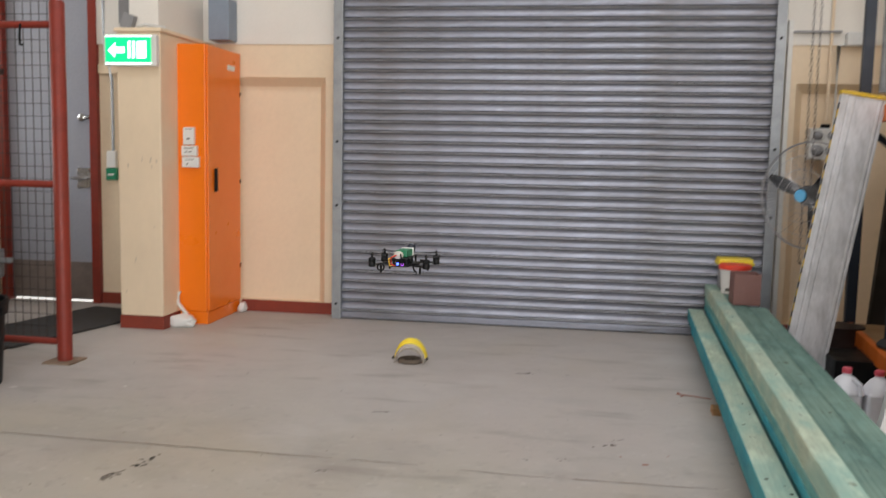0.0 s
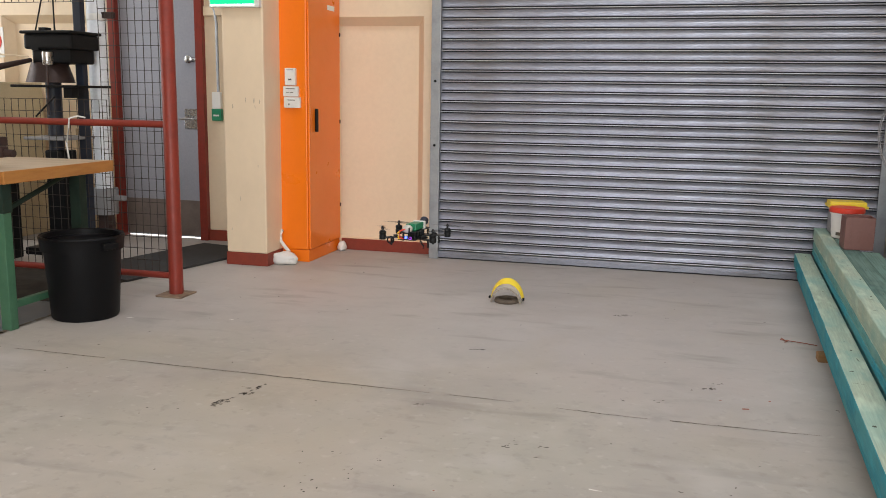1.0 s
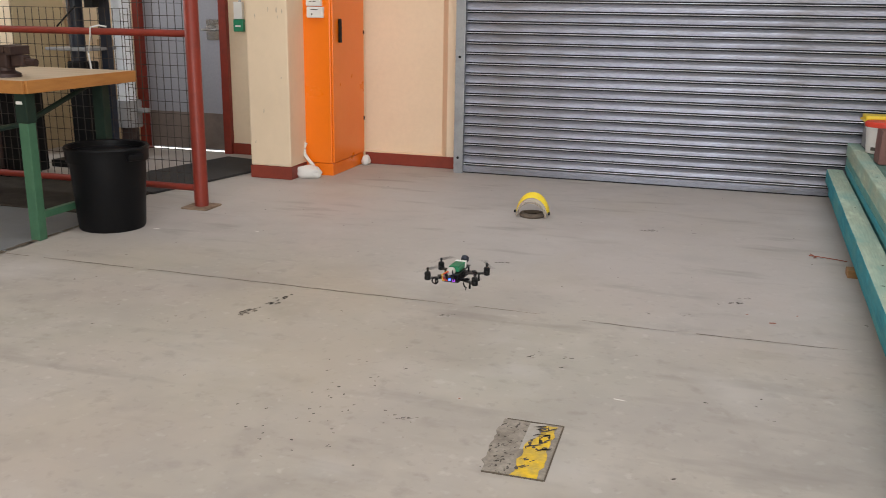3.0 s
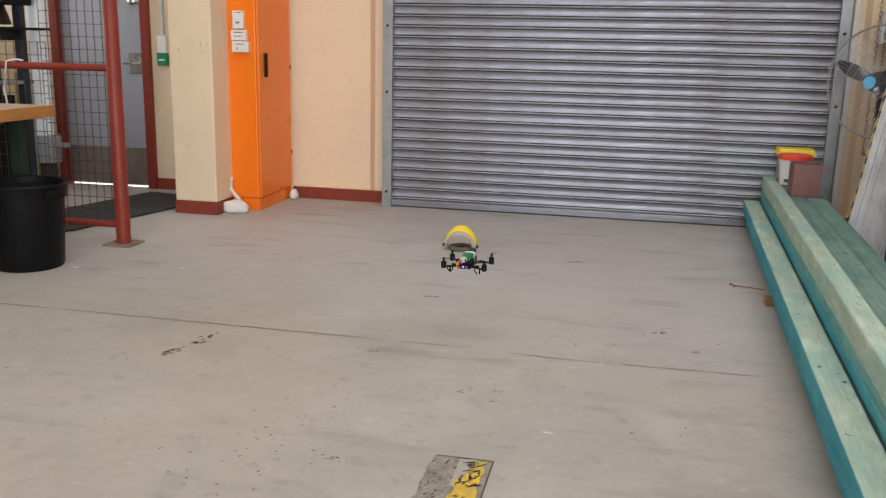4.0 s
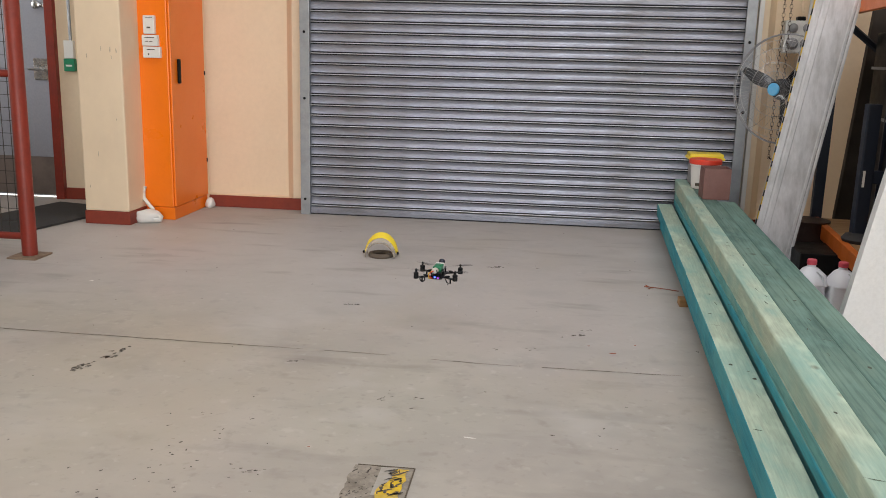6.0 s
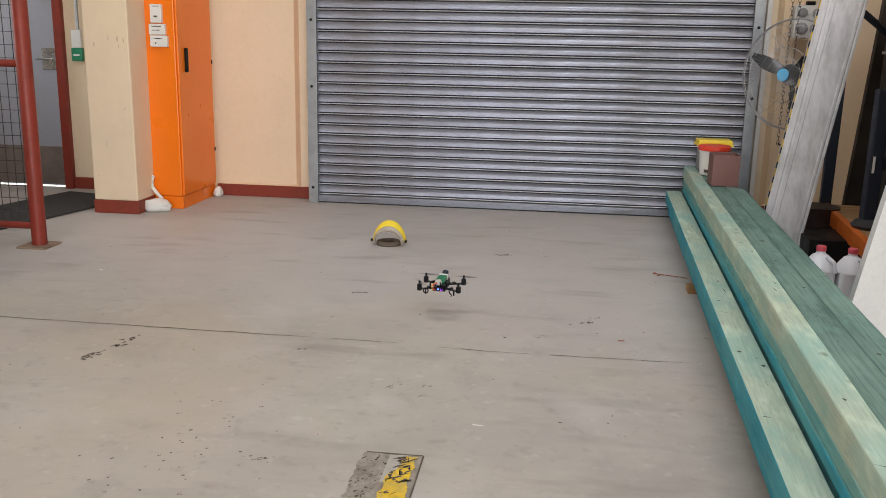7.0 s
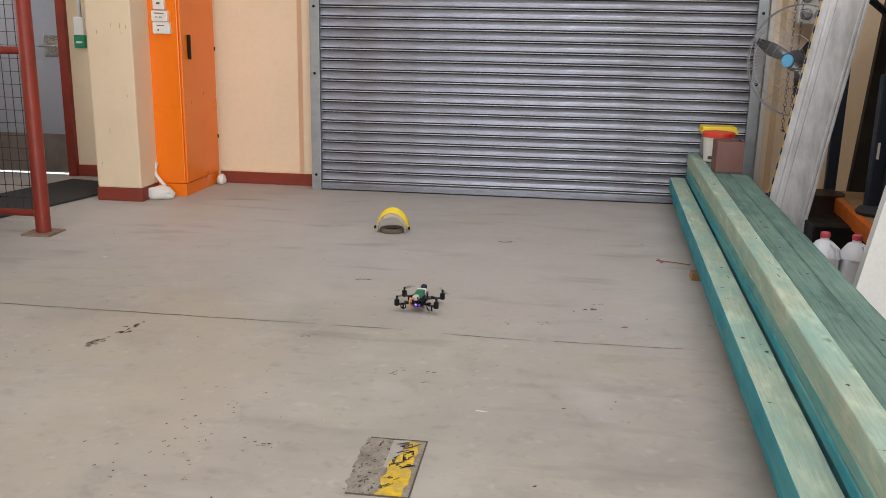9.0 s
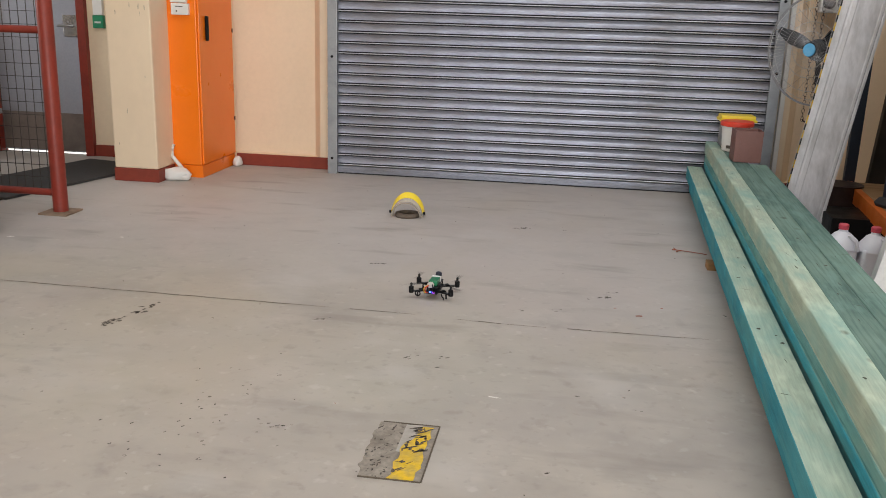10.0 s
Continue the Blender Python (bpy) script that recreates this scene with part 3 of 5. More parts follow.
# roller shutter
SX0, SX1, SY, PITCH = -1.765, 1.60, 7.315, 0.0822
sh = thing("roller_shutter", "closed grey galvanised roller shutter of ribbed slats", "shutter", (-0.08, SY, 0), kind="structure")
for nm, a, b in (("guide", -1.838, -1.76), ("guide", 1.585, 1.66)):
    part(nm, join(box(a, b, 7.265, 7.285, 0, 3.55, 0.003), box(a, b, 7.355, 7.44, 0, 3.55, 0.003),
                  box(*((a, a + 0.012) if a < 0 else (b - 0.012, b)), 7.285, 7.355, 0, 3.55)), M_GALV, sh, "galvanised steel guide channel")
for a in (-1.80, 1.622):
    for z in (0.13, 0.95, 1.47, 2.3, 3.0):
        part("bolt", turned(lathe([(0.011, 0), (0.011, 0.006), (0.006, 0.010)], 8), Matrix.Translation((a, 7.2645, z)) @ pose(0, 0, 0, 90)), M_DARK, sh)
part("white_trim", box(1.70, 1.735, 7.39, 7.447, 0, 2.45, 0.003), M_PLASTICW, sh, "white painted trim strip")
part("bottom_rail", join(box(SX0, SX1, SY - 0.02, SY + 0.02, 0.010, 0.062, 0.004), box(SX0, SX1, SY - 0.024, SY - 0.0205, 0.034, 0.040, 0.001)), M_SHUT, sh, "dull galvanised bottom rail")
# added black strip: the shadow line between bottom rail and floor
part("bottom_seal", box(SX0, SX1, SY - 0.004, SY + 0.016, 0.0, 0.0105), M_SHADELINE, sh, "black strip drawn as the shadow line under the shutter")
prof = [(0.034, 0.0), (-0.001, 0.0005), (-0.0045, 0.0015), (-0.0062, 0.0042), (-0.0045, 0.007), (0.0, 0.0082), (0.034, 0.0084), (0.034, 0.0172), (0.002, 0.0176)]
for i in range(11):         # hollow face of one slat above the interlocking bead
    u = i / 10
    prof.append((-0.001 + 0.0105 * math.sin(math.pi * u) ** 0.85, 0.0182 + u * 0.0555))
prof += [(0.008, 0.0745), (0.034, 0.0748)]
me = None
zi = 0.070
while zi < 3.45:
    if me is None:
        bm = prism([(SY + y, z) for y, z in prof] + [(SY + 0.036, PITCH), (SY + 0.036, 0)], "x", SX0, SX1)
        bm.normal_update()
        # groove faces get the painted shade, bead faces the painted highlight
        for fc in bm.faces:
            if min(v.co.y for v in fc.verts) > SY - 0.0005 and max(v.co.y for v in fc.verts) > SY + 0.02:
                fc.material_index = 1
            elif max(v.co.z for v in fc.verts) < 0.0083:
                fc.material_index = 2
        first = part("slat", bm, [M_SHUT, M_SHADELINE, M_BEAD], sh, smooth=True)
        first.location.z, me = zi, first.data
    else:
        o = new("slat", me)
        o.parent, o.location.z = sh, zi
    zi += PITCH
part("drum_cover", box(-1.84, 1.66, 7.1, 7.44, 3.52, 3.95, 0.03), M_GALV, sh)

# grey door with its oxide red frame
d = thing("door_1", "closed grey steel door in an oxide red frame", "door", (-4.500, 7.6, 0), kind="structure")
leaf = part("leaf", box(-4.885, -4.075, 7.480, 7.525, 0.018, 2.72, 0.003), M_DOOR, d)
part("jamb", box(-4.960, -4.885, 7.42, 7.68, 0, 2.79, 0.005), M_OXIDE, d, "oxide red steel jamb")
part("jamb", box(-4.075, -4.000, 7.42, 7.68, 0, 2.79, 0.005), M_OXIDE, d, "oxide red steel jamb")
part("head", box(-4.885, -4.075, 7.42, 7.68, 2.72, 2.79, 0.005), M_OXIDE, d, "oxide red steel head")
part("kick_plate", box(-4.875, -4.090, 7.474, 7.479, 0.03, 0.36, 0.002), M_KICK, d, "scuffed brown kick plate")
part("handle_plate", box(-4.228, -4.093, 7.468, 7.478, 1.02, 1.20, 0.003), M_CHROME, d, "satin steel lock plate")
part("lever", tube([(-4.138, 7.478, 1.11), (-4.138, 7.430, 1.11), (-4.158, 7.420, 1.11), (-4.248, 7.420, 1.108)], 0.010), M_CHROME, d, "satin steel lever handle", True)
part("knob", turned(lathe([(0.018, 0), (0.018, 0.03), (0.035, 0.035), (0.035, 0.06), (0.02, 0.068)], 16), Matrix.Translation((-4.148, 7.480, 1.64)) @ pose(0, 0, 0, 90)), M_CHROME, d, "satin steel lock knob", True)
part("hasp", box(-4.148, -4.048, 7.455, 7.478, 1.62, 1.66, 0.004), M_CHROME, d)
part("daylight_gap", box(-4.880, -4.080, 7.510, 7.520, 0.0, 0.018), M_GAP, d, "bright daylight gap under the door")

# floor details
def floor_line(name, pts, w, material, label, seed, gap=0.0):
    rnd = random.Random(seed)
    bm = bmesh.new()
    for a, b in zip(pts, pts[1:]):
        n = max(1, int((Vector(b) - Vector(a)).length / 0.09))
        for i in range(n):
            if rnd.random() < gap:
                continue
            u0, u1 = i / n, (i + 1) / n + 0.05 / n
            q0, q1 = Vector(a).lerp(Vector(b), u0), Vector(a).lerp(Vector(b), u1)
            s = (q1 - q0).normalized().cross(Vector((0, 0, 1))) * w * rnd.uniform(0.35, 1.2) / 2
            j = Vector((0, rnd.uniform(-1, 1) * w * 0.4, 0))
            bm.faces.new([bm.verts.new(v) for v in (q0 - s + j, q1 - s * 0.8 + j, q1 + s * 0.8 + j, q0 + s + j)])
    return solid(name, bm, material, label, "floor joint", kind="structure")


floor_line("floor_joint_1", [(-3.46, 4.0, 0.0015), (-2.45, 3.993, 0.0015), (-1.6, 3.983, 0.0015), (-0.9, 3.978, 0.0015), (-0.5, 3.972, 0.0015)], 0.0065, M_JOINT, "narrow dirt-filled joint across the concrete floor", 3, 0.06)
floor_line("floor_joint_2", [(-0.5, 3.972, 0.0015), (-0.11, 3.938, 0.0015), (0.38, 3.942, 0.0015), (0.78, 3.948, 0.0015)], 0.006, M_JOINT, "faint dirt-filled joint across the concrete floor", 4, 0.25)
floor_line("floor_joint_3", [(-3.468, -2.0, 0.0055), (-3.468, 5.3, 0.0055)], 0.05, M_JOINT, "dark joint between bare and painted floor", 5, 0.02)


def marks(name, items, material, label, seed, kind="stuff"):
    rnd = random.Random(seed)
    bm = bmesh.new()
    for cx, cy, rx, ry, ang in items:
        bm.faces.new([bm.verts.new(v) for v in splat(cx, cy, rx, ry, ang, rnd)])
    return solid(name, bm, material, label, "floor marks", kind=kind)


def smear(ax, ay, bx, by, n, size, rnd):
    out = []
    ang = math.degrees(math.atan2(by - ay, bx - ax))
    for i in range(n):
        u = rnd.random()
        out.append((ax + (bx - ax) * u + rnd.gauss(0, 0.012), ay + (by - ay) * u + rnd.gauss(0, 0.012), size * rnd.uniform(0.25, 0.9), size * rnd.uniform(0.12, 0.4), ang + rnd.uniform(-15, 15)))
    return out


rnd = random.Random(11)
specks = smear(-1.755, 3.527, -1.69, 3.72, 18, 0.036, rnd) + smear(-1.70, 3.70, -1.665, 3.885, 11, 0.028, rnd) + smear(-1.76, 3.77, -1.72, 3.80, 3, 0.02, rnd)
specks += smear(0.345, 4.41, 0.385, 4.45, 7, 0.026, rnd) + smear(0.38, 4.50, 0.425, 4.53, 4, 0.024, rnd) + smear(-0.20, 5.755, -0.07, 5.77, 8, 0.028, rnd)
specks += smear(0.115, 5.79, 0.145, 5.79, 2, 0.022, rnd) + smear(0.115, 4.18, 0.145, 4.19, 4, 0.016, rnd) + smear(-0.06, 4.145, -0.03, 4.143, 2, 0.016, rnd)
specks += smear(-0.89, 4.72, -0.80, 4.74, 5, 0.030, rnd) + smear(-0.93, 3.80, -0.85, 3.83, 5, 0.020, rnd) + smear(-0.45, 3.44, -0.40, 3.49, 6, 0.016, rnd)
specks += smear(-0.43, 3.53, -0.38, 3.56, 2, 0.012, rnd) + smear(-0.78, 2.79, -0.745, 2.80, 5, 0.014, rnd) + smear(-0.73, 2.80, -0.695, 2.807, 4, 0.014, rnd)
specks += smear(-0.88, 3.198, -0.855, 3.20, 3, 0.012, rnd) + smear(-1.062, 3.195, -1.052, 3.20, 3, 0.012, rnd) + smear(-0.91, 2.54, -0.895, 2.555, 3, 0.012, rnd)
specks += smear(0.873, 4.284, 0.90, 4.29, 3, 0.014, rnd) + smear(0.44, 3.15, 0.455, 3.157, 2, 0.009, rnd) + smear(-0.32, 3.48, -0.27, 3.49, 3, 0.016, rnd)
for i in range(34):
    specks.append((rnd.gauss(-0.98, 0.14), rnd.gauss(2.80, 0.17), rnd.uniform(0.004, 0.010), rnd.uniform(0.003, 0.006), rnd.uniform(0, 180)))
for i in range(95):
    specks.append((rnd.uniform(-3.2, 0.8), rnd.uniform(1.6, 7.0), rnd.uniform(0.004, 0.012), rnd.uniform(0.003, 0.008), rnd.uniform(0, 180)))
marks("floor_specks", specks, M_SCUFF, "scattered dark specks and scuffs on the concrete", 12)
marks("rust_scraps", [(0.506, 4.191, 0.022, 0.010, 10), (0.40, 4.28, 0.008, 0.005, 0), (0.62, 4.33, 0.01, 0.006, 60), (-0.6, 3.0, 0.006, 0.005, 0)], M_RUST, "small reddish scraps on the concrete floor", 13)
marks("pale_scrap", [(-0.066, 3.168, 0.035, 0.006, -8), (-2.4, 4.9, 0.02, 0.01, 0), (-3.0, 4.75, 0.025, 0.012, 20)], M_PALE, "small pale scraps lying on the concrete floor", 14)
solid("dry_twig", join(tube([(0.775, 5.455, 0.006), (0.83, 5.43, 0.008), (0.90, 5.41, 0.007), (0.965, 5.385, 0.006)], 0.0028, 5), tube([(0.80, 5.445, 0.006), (0.785, 5.485, 0.007)], 0.003, 5), tube([(0.815, 5.436, 0.006), (0.795, 5.40, 0.007)], 0.003, 5)),
      M_RUST, "thin reddish dry twig lying on the floor", "twig")

# floor box cover
fb = thing("floor_box", "worn metal floor cover with a strip of yellow tape", "floor cover", (-0.315, 2.71, 0))
part("rim", join(box(-0.2185, -0.2145, 2.535, 2.897, 0, 0.0035), box(-0.405, -0.2185, 2.895, 2.899, 0, 0.0032), box(-0.405, -0.2185, 2.532, 2.536, 0, 0.0034)), M_JOINT, fb, "dark gap round the cover")
M_COVER = mat("scuffed_grey_brown_cover", (0.34, 0.30, 0.25), 0.75, dark=(0.12, 0.095, 0.075), scale=11, amount=0.9, fine=60, fine_amount=0.5)
rag = random.Random(23)
edge = [(-0.412 + rag.uniform(-0.010, 0.008), 2.536 + 0.356 * i / 16) for i in range(17)]
edge += [(-0.39 + 0.16 * i / 6, 2.893 + rag.uniform(-0.005, 0.002)) for i in range(1, 6)] + [(-0.2195, 2.893), (-0.2195, 2.537)]
edge += [(-0.23 - 0.16 * i / 6, 2.537 + rag.uniform(-0.006, 0.006)) for i in range(1, 6)]
part("cover", prism(edge, "z", 0.0, 0.003), M_COVER, fb)
rnd = random.Random(21)
n = 14
left = [(-0.312 + rnd.uniform(-0.012, 0.008) + (0.035 if i >= 10 else 0.0) + (0.012 if i == 9 else 0), 2.535 + 0.345 * i / n) for i in range(n + 1)]
right = [(-0.236 + rnd.uniform(-0.006, 0.006), 2.535 + 0.345 * i / n) for i in range(n + 1)]
bm = bmesh.new()
for i in range(n):
    bm.faces.new([bm.verts.new((x, y, 0.0042)) for x, y in (left[i], right[i], right[i + 1], left[i + 1])])
bmesh.ops.remove_doubles(bm, verts=bm.verts, dist=1e-5)
part("tape", bm, M_TAPE, fb, "torn yellow tape strip")
rnd = random.Random(77)
bm = bmesh.new()
for i in range(70):
    cx, cy = (rnd.uniform(-0.412, -0.33), rnd.uniform(2.54, 2.89)) if i % 3 else (rnd.choice((-0.408, -0.335, -0.362)) + rnd.gauss(0, 0.004), rnd.uniform(2.54, 2.89))
    bm.faces.new([bm.verts.new(v) for v in splat(cx, cy, rnd.uniform(0.003, 0.012), rnd.uniform(0.002, 0.005), rnd.choice((80, 95, 60, 0)), rnd, 0.0036)])
tagged(part("cover_dirt", bm, M_SCUFF, fb, "dark dirt scratched over the cover"), kind="stuff")
part("pale_strip", box(-0.325, -0.272, 2.70, 2.888, 0.0, 0.0038), mat("pale_worn_concrete", (0.40, 0.37, 0.33), 0.7, scale=20), fb, "pale bare strip where the tape is torn off")
bm = bmesh.new()
for i in range(40):
    pts = splat(rnd.uniform(-0.31, -0.24), rnd.choice((2.60, 2.64, 2.72, 2.76, 2.80, 2.85)) + rnd.gauss(0, 0.01), rnd.uniform(0.006, 0.030), rnd.uniform(0.002, 0.008), rnd.choice((45, 30, 55, 100)), rnd, 0.0052)
    bm.faces.new([bm.verts.new(v) for v in pts])
tagged(part("tape_wear", bm, M_STAIN, fb, "dark scratches through the tape"), kind="stuff")

# dark rubber mat before the door
solid("rubber_mat", turned(box(-0.33, 0.33, -0.75, 0.75, 0.0, 0.018, 0.004), pose(-3.77, 6.42, 0, 0, 0, -12.9)), M_RUBBER, "dark ribbed rubber mat before the grey door", "mat")
solid("bench_mat", box(-7.4, -3.64, 4.93, 5.95, 0.0, 0.013, 0.004), mat("dirty_dark_brown_matting", (0.045, 0.036, 0.028), 0.85, dark=(0.02, 0.017, 0.014), scale=6, amount=0.7, spec=0.2), "dirty dark brown matting under the workbench and fence", "mat")

# ---- things by the wall ----
c = thing("electrical_cabinet", "tall orange enamelled electrical cabinet standing beside the pillar", "cabinet", (-2.84, 7.1, 0))
body = part("body", box(-2.975, -2.712, 6.76, 7.43, 0.10, 2.19, 0.008), M_ORANGE, c)
part("plinth", box(-2.97, -2.706, 6.765, 7.43, 0.0, 0.098, 0.004), M_ORANGE, c)
door = part("door", box(-2.711, -2.695, 6.772, 7.425, 0.105, 2.185, 0.005), M_ORANGE, c)
part("handle", box(-2.695, -2.672, 6.875, 6.905, 1.05, 1.235, 0.008), M_BLACK, door, "black plastic swing handle")
part("badge", box(-2.6945, -2.692, 7.15, 7.30, 2.03, 2.07), M_PLASTICW, door, "small silver maker's plate")
for z in (0.4, 1.12, 1.85):
    part("hinge", box(-2.70, -2.688, 7.410, 7.424, z - 0.016, z + 0.016, 0.003), M_BLACK, c)
for x, z in ((-2.955, 0.5), (-2.955, 1.0)):
    part("screw", box(x - 0.006, x + 0.006, 6.754, 6.76, z - 0.01, z + 0.01), M_BLACK, c)


def switch(x0, x1, z0, z1, label, mark):
    s = thing("wall_switch", label, "switch box", ((x0 + x1) / 2, 6.76, z0))
    part("casing", box(x0, x1, 6.722, 6.759, z0, z1, 0.006), M_PLASTICW, s)
    for bx0, bx1, bz0, bz1 in mark:
        part("marking", box(x0 + bx0, x0 + bx1, 6.7195, 6.7215, z0 + bz0, z0 + bz1), M_STAIN, s, "small dark printed marking")
    return s


switch(-2.882, -2.794, 1.415, 1.55, "white plastic switch box on the orange cabinet", ((0.03, 0.058, 0.04, 0.052), (0.02, 0.075, 0.118, 0.122)))
switch(-2.897, -2.772, 1.328, 1.408, "white plastic box with printed label on the cabinet", ((0.025, 0.10, 0.058, 0.064), (0.03, 0.05, 0.03, 0.036), (0.06, 0.085, 0.03, 0.036)))
switch(-2.892, -2.757, 1.24, 1.323, "lower white plastic box on the orange cabinet", ((0.035, 0.095, 0.058, 0.064), (0.04, 0.05, 0.02, 0.034)))


def bag(name, cx, cy, rx, ry, rz, seed, label):
    bm = bmesh.new()
    bmesh.ops.create_icosphere(bm, subdivisions=3, radius=1)
    for v in bm.verts:
        k = 1 + 0.28 * noise.noise(v.co * 1.7 + Vector((seed, 0, 0)))
        v.co = Vector((cx + v.co.x * rx * k, cy + v.co.y * ry * k, max(0.0, rz * 0.75 + v.co.z * rz * k)))
    return solid(name, bm, M_PLASTICW, label, "bag", smooth=True)


bag("plastic_bag", -2.88, 6.64, 0.125, 0.075, 0.055, 3.1, "white lumpy plastic bag at the foot of the orange cabinet")
bag("plastic_bag", -2.655, 7.36, 0.035, 0.05, 0.05, 5.2, "small white plastic bag at the back of the orange cabinet")
solid("white_hose", tube([(-2.93, 6.74, 0.26), (-2.945, 6.735, 0.22), (-2.935, 6.72, 0.17), (-2.89, 6.71, 0.12), (-2.85, 6.70, 0.085)], 0.014, 8), M_PLASTICW, "short bent white plastic hose beside the cabinet", "hose", smooth=True)

e = thing("exit_sign", "glowing green and white exit sign box on the pillar", "exit sign", (-3.15, 6.46, 1.985))
part("casing", box(-3.36, -2.945, 6.43, 6.478, 1.985, 2.215, 0.006), M_PLASTICW, e)
part("green_panel", box(-3.345, -2.985, 6.424, 6.429, 2.01, 2.195), M_EXIT, e, "glowing green panel")
part("border", box(-3.345, -2.985, 6.4235, 6.4285, 2.1955, 2.205), M_EXITW, e)
part("border", box(-3.345, -2.985, 6.4235, 6.4285, 1.998, 2.0095), M_EXITW, e)
ar = prism([(-3.325, 2.10), (-3.265, 2.155), (-3.265, 2.122), (-3.19, 2.122), (-3.19, 2.078), (-3.265, 2.078), (-3.265, 2.045)], "y", 6.4215, 6.4235)
part("arrow", ar, M_EXITW, e, "glowing white arrow")
for i, (x0, x1, z0, z1) in enumerate(((-3.165, -3.145, 2.04, 2.165), (-3.13, -3.11, 2.04, 2.165), (-3.095, -3.02, 2.04, 2.165))):
    part("symbol_bar", box(x0, x1, 6.4215, 6.4235, z0, z1), M_EXITW, e, "glowing white symbol bar")
s = thing("bracket_box", "small grey bracket on top of the pillar", "bracket", (-3.2, 6.6, 2.27))
part("arm", turned(box(-0.045, 0.045, -0.03, 0.03, 0, 0.11, 0.006), pose(-3.24, 6.55, 2.272, 0, 18)), M_GREYTUB, s)
solid("cable_coil", tube([(-3.16, 6.56, 2.285), (-3.08, 6.53, 2.30), (-3.0, 6.56, 2.29), (-2.97, 6.62, 2.285)], 0.012, 6), M_PVC, "loose white cable on top of the pillar", "cable", smooth=True)
solid("junction_box", box(-2.90, -2.72, 7.25, 7.43, 2.28, 2.62, 0.01), mat("grey_blue_box_paint", (0.24, 0.29, 0.36), 0.5), "grey-blue metal junction box on the wall above the cabinet", "junction box")
solid("junction_box", box(-3.72, -3.42, 7.3, 7.435, 2.42, 2.8, 0.01), M_GREYTUB, "grey metal junction box on the upper wall", "junction box")
cp = thing("call_point", "green and white emergency door release on the wall", "call point", (-3.880, 7.46, 1.1))
part("lower_casing", box(-3.930, -3.835, 7.425, 7.469, 1.10, 1.205, 0.006), M_GREENP, cp, "green plastic lower casing")
part("upper_casing", box(-3.925, -3.840, 7.43, 7.469, 1.207, 1.355, 0.006), M_PLASTICW, cp)
part("label_strip", box(-3.910, -3.855, 7.422, 7.4245, 1.14, 1.155), M_PLASTICW, cp)
part("conduit", tube([(-3.870, 7.45, 1.355), (-3.870, 7.45, 1.95), (-3.885, 7.45, 2.06), (-3.925, 7.45, 2.14), (-3.935, 7.45, 2.35), (-3.935, 7.43, 2.9)], 0.013, 8), M_GALV, cp, "thin grey conduit", True)
solid("wall_rail", box(-3.995, -3.32, 7.44, 7.468, 2.02, 2.10, 0.004), M_CREAM, "cream painted ledge across the narrow wall", "ledge", kind="structure")

# ---- guard fence and machines ----
f = thing("guard_fence", "oxide red tubular guard fence with dark wire mesh", "fence", (-3.07, 5.38, 0))
part("post", lathe([(0.047, 0.006), (0.047, 2.26), (0.04, 2.275), (0, 2.28)], 18, (-3.07, 5.38, 0)), M_OXIDE, f, smooth=True)
part("post", lathe([(0.047, 0.006), (0.047, 2.26), (0.04, 2.275), (0, 2.28)], 18, (-6.0, 5.38, 0)), M_OXIDE, f, smooth=True)
part("base_plate", box(-3.165, -2.975, 5.275, 5.475, 0.0, 0.012, 0.002), M_PLATE, f, "rusty square base plate")
part("base_plate", box(-6.1, -5.9, 5.28, 5.48, 0.0, 0.012, 0.002), M_PLATE, f, "rusty square base plate")
for z, r in ((1.14, 0.023), (2.13, 0.023), (0.13, 0.023)):
    part("rail", rod((-7.6, 5.38, z), (-3.08, 5.38, z), r, 12), M_OXIDE, f, smooth=True)
part("hook", tube([(-3.3, 5.35, 2.13), (-3.3, 5.34, 2.06), (-3.29, 5.33, 2.0), (-3.27, 5.33, 2.0)], 0.008, 6), M_DARK, f)


def mesh_panel(x0, x1, z0, z1, y, step=0.0585, rise=0.080):
    bm = bmesh.new()
    w = 0.0018
    nx, nz = int(round((x1 - x0) / step)), int(round((z1 - z0) / rise))
    bars = [(x0 + (x1 - x0) * i / nx - w, x0 + (x1 - x0) * i / nx + w, z0, z1, y - w, y + w) for i in range(nx + 1)]
    bars += [(x0, x1, z0 + (z1 - z0) * i / nz - w, z0 + (z1 - z0) * i / nz + w, y + w, y + 3 * w) for i in range(nz + 1)]
    vs, fs = [], []
    for a, b, c0, d0, e0, f0 in bars:
        k = len(vs)
        vs += [(a, e0, c0), (b, e0, c0), (b, f0, c0), (a, f0, c0), (a, e0, d0), (b, e0, d0), (b, f0, d0), (a, f0, d0)]
        fs += [(k, k + 1, k + 5, k + 4), (k + 1, k + 2, k + 6, k + 5), (k + 2, k + 3, k + 7, k + 6), (k + 3, k, k + 4, k + 7)]
    me = bpy.data.meshes.new("wire")
    me.from_pydata(vs, [], fs)
    bm.from_mesh(me)
    return bm


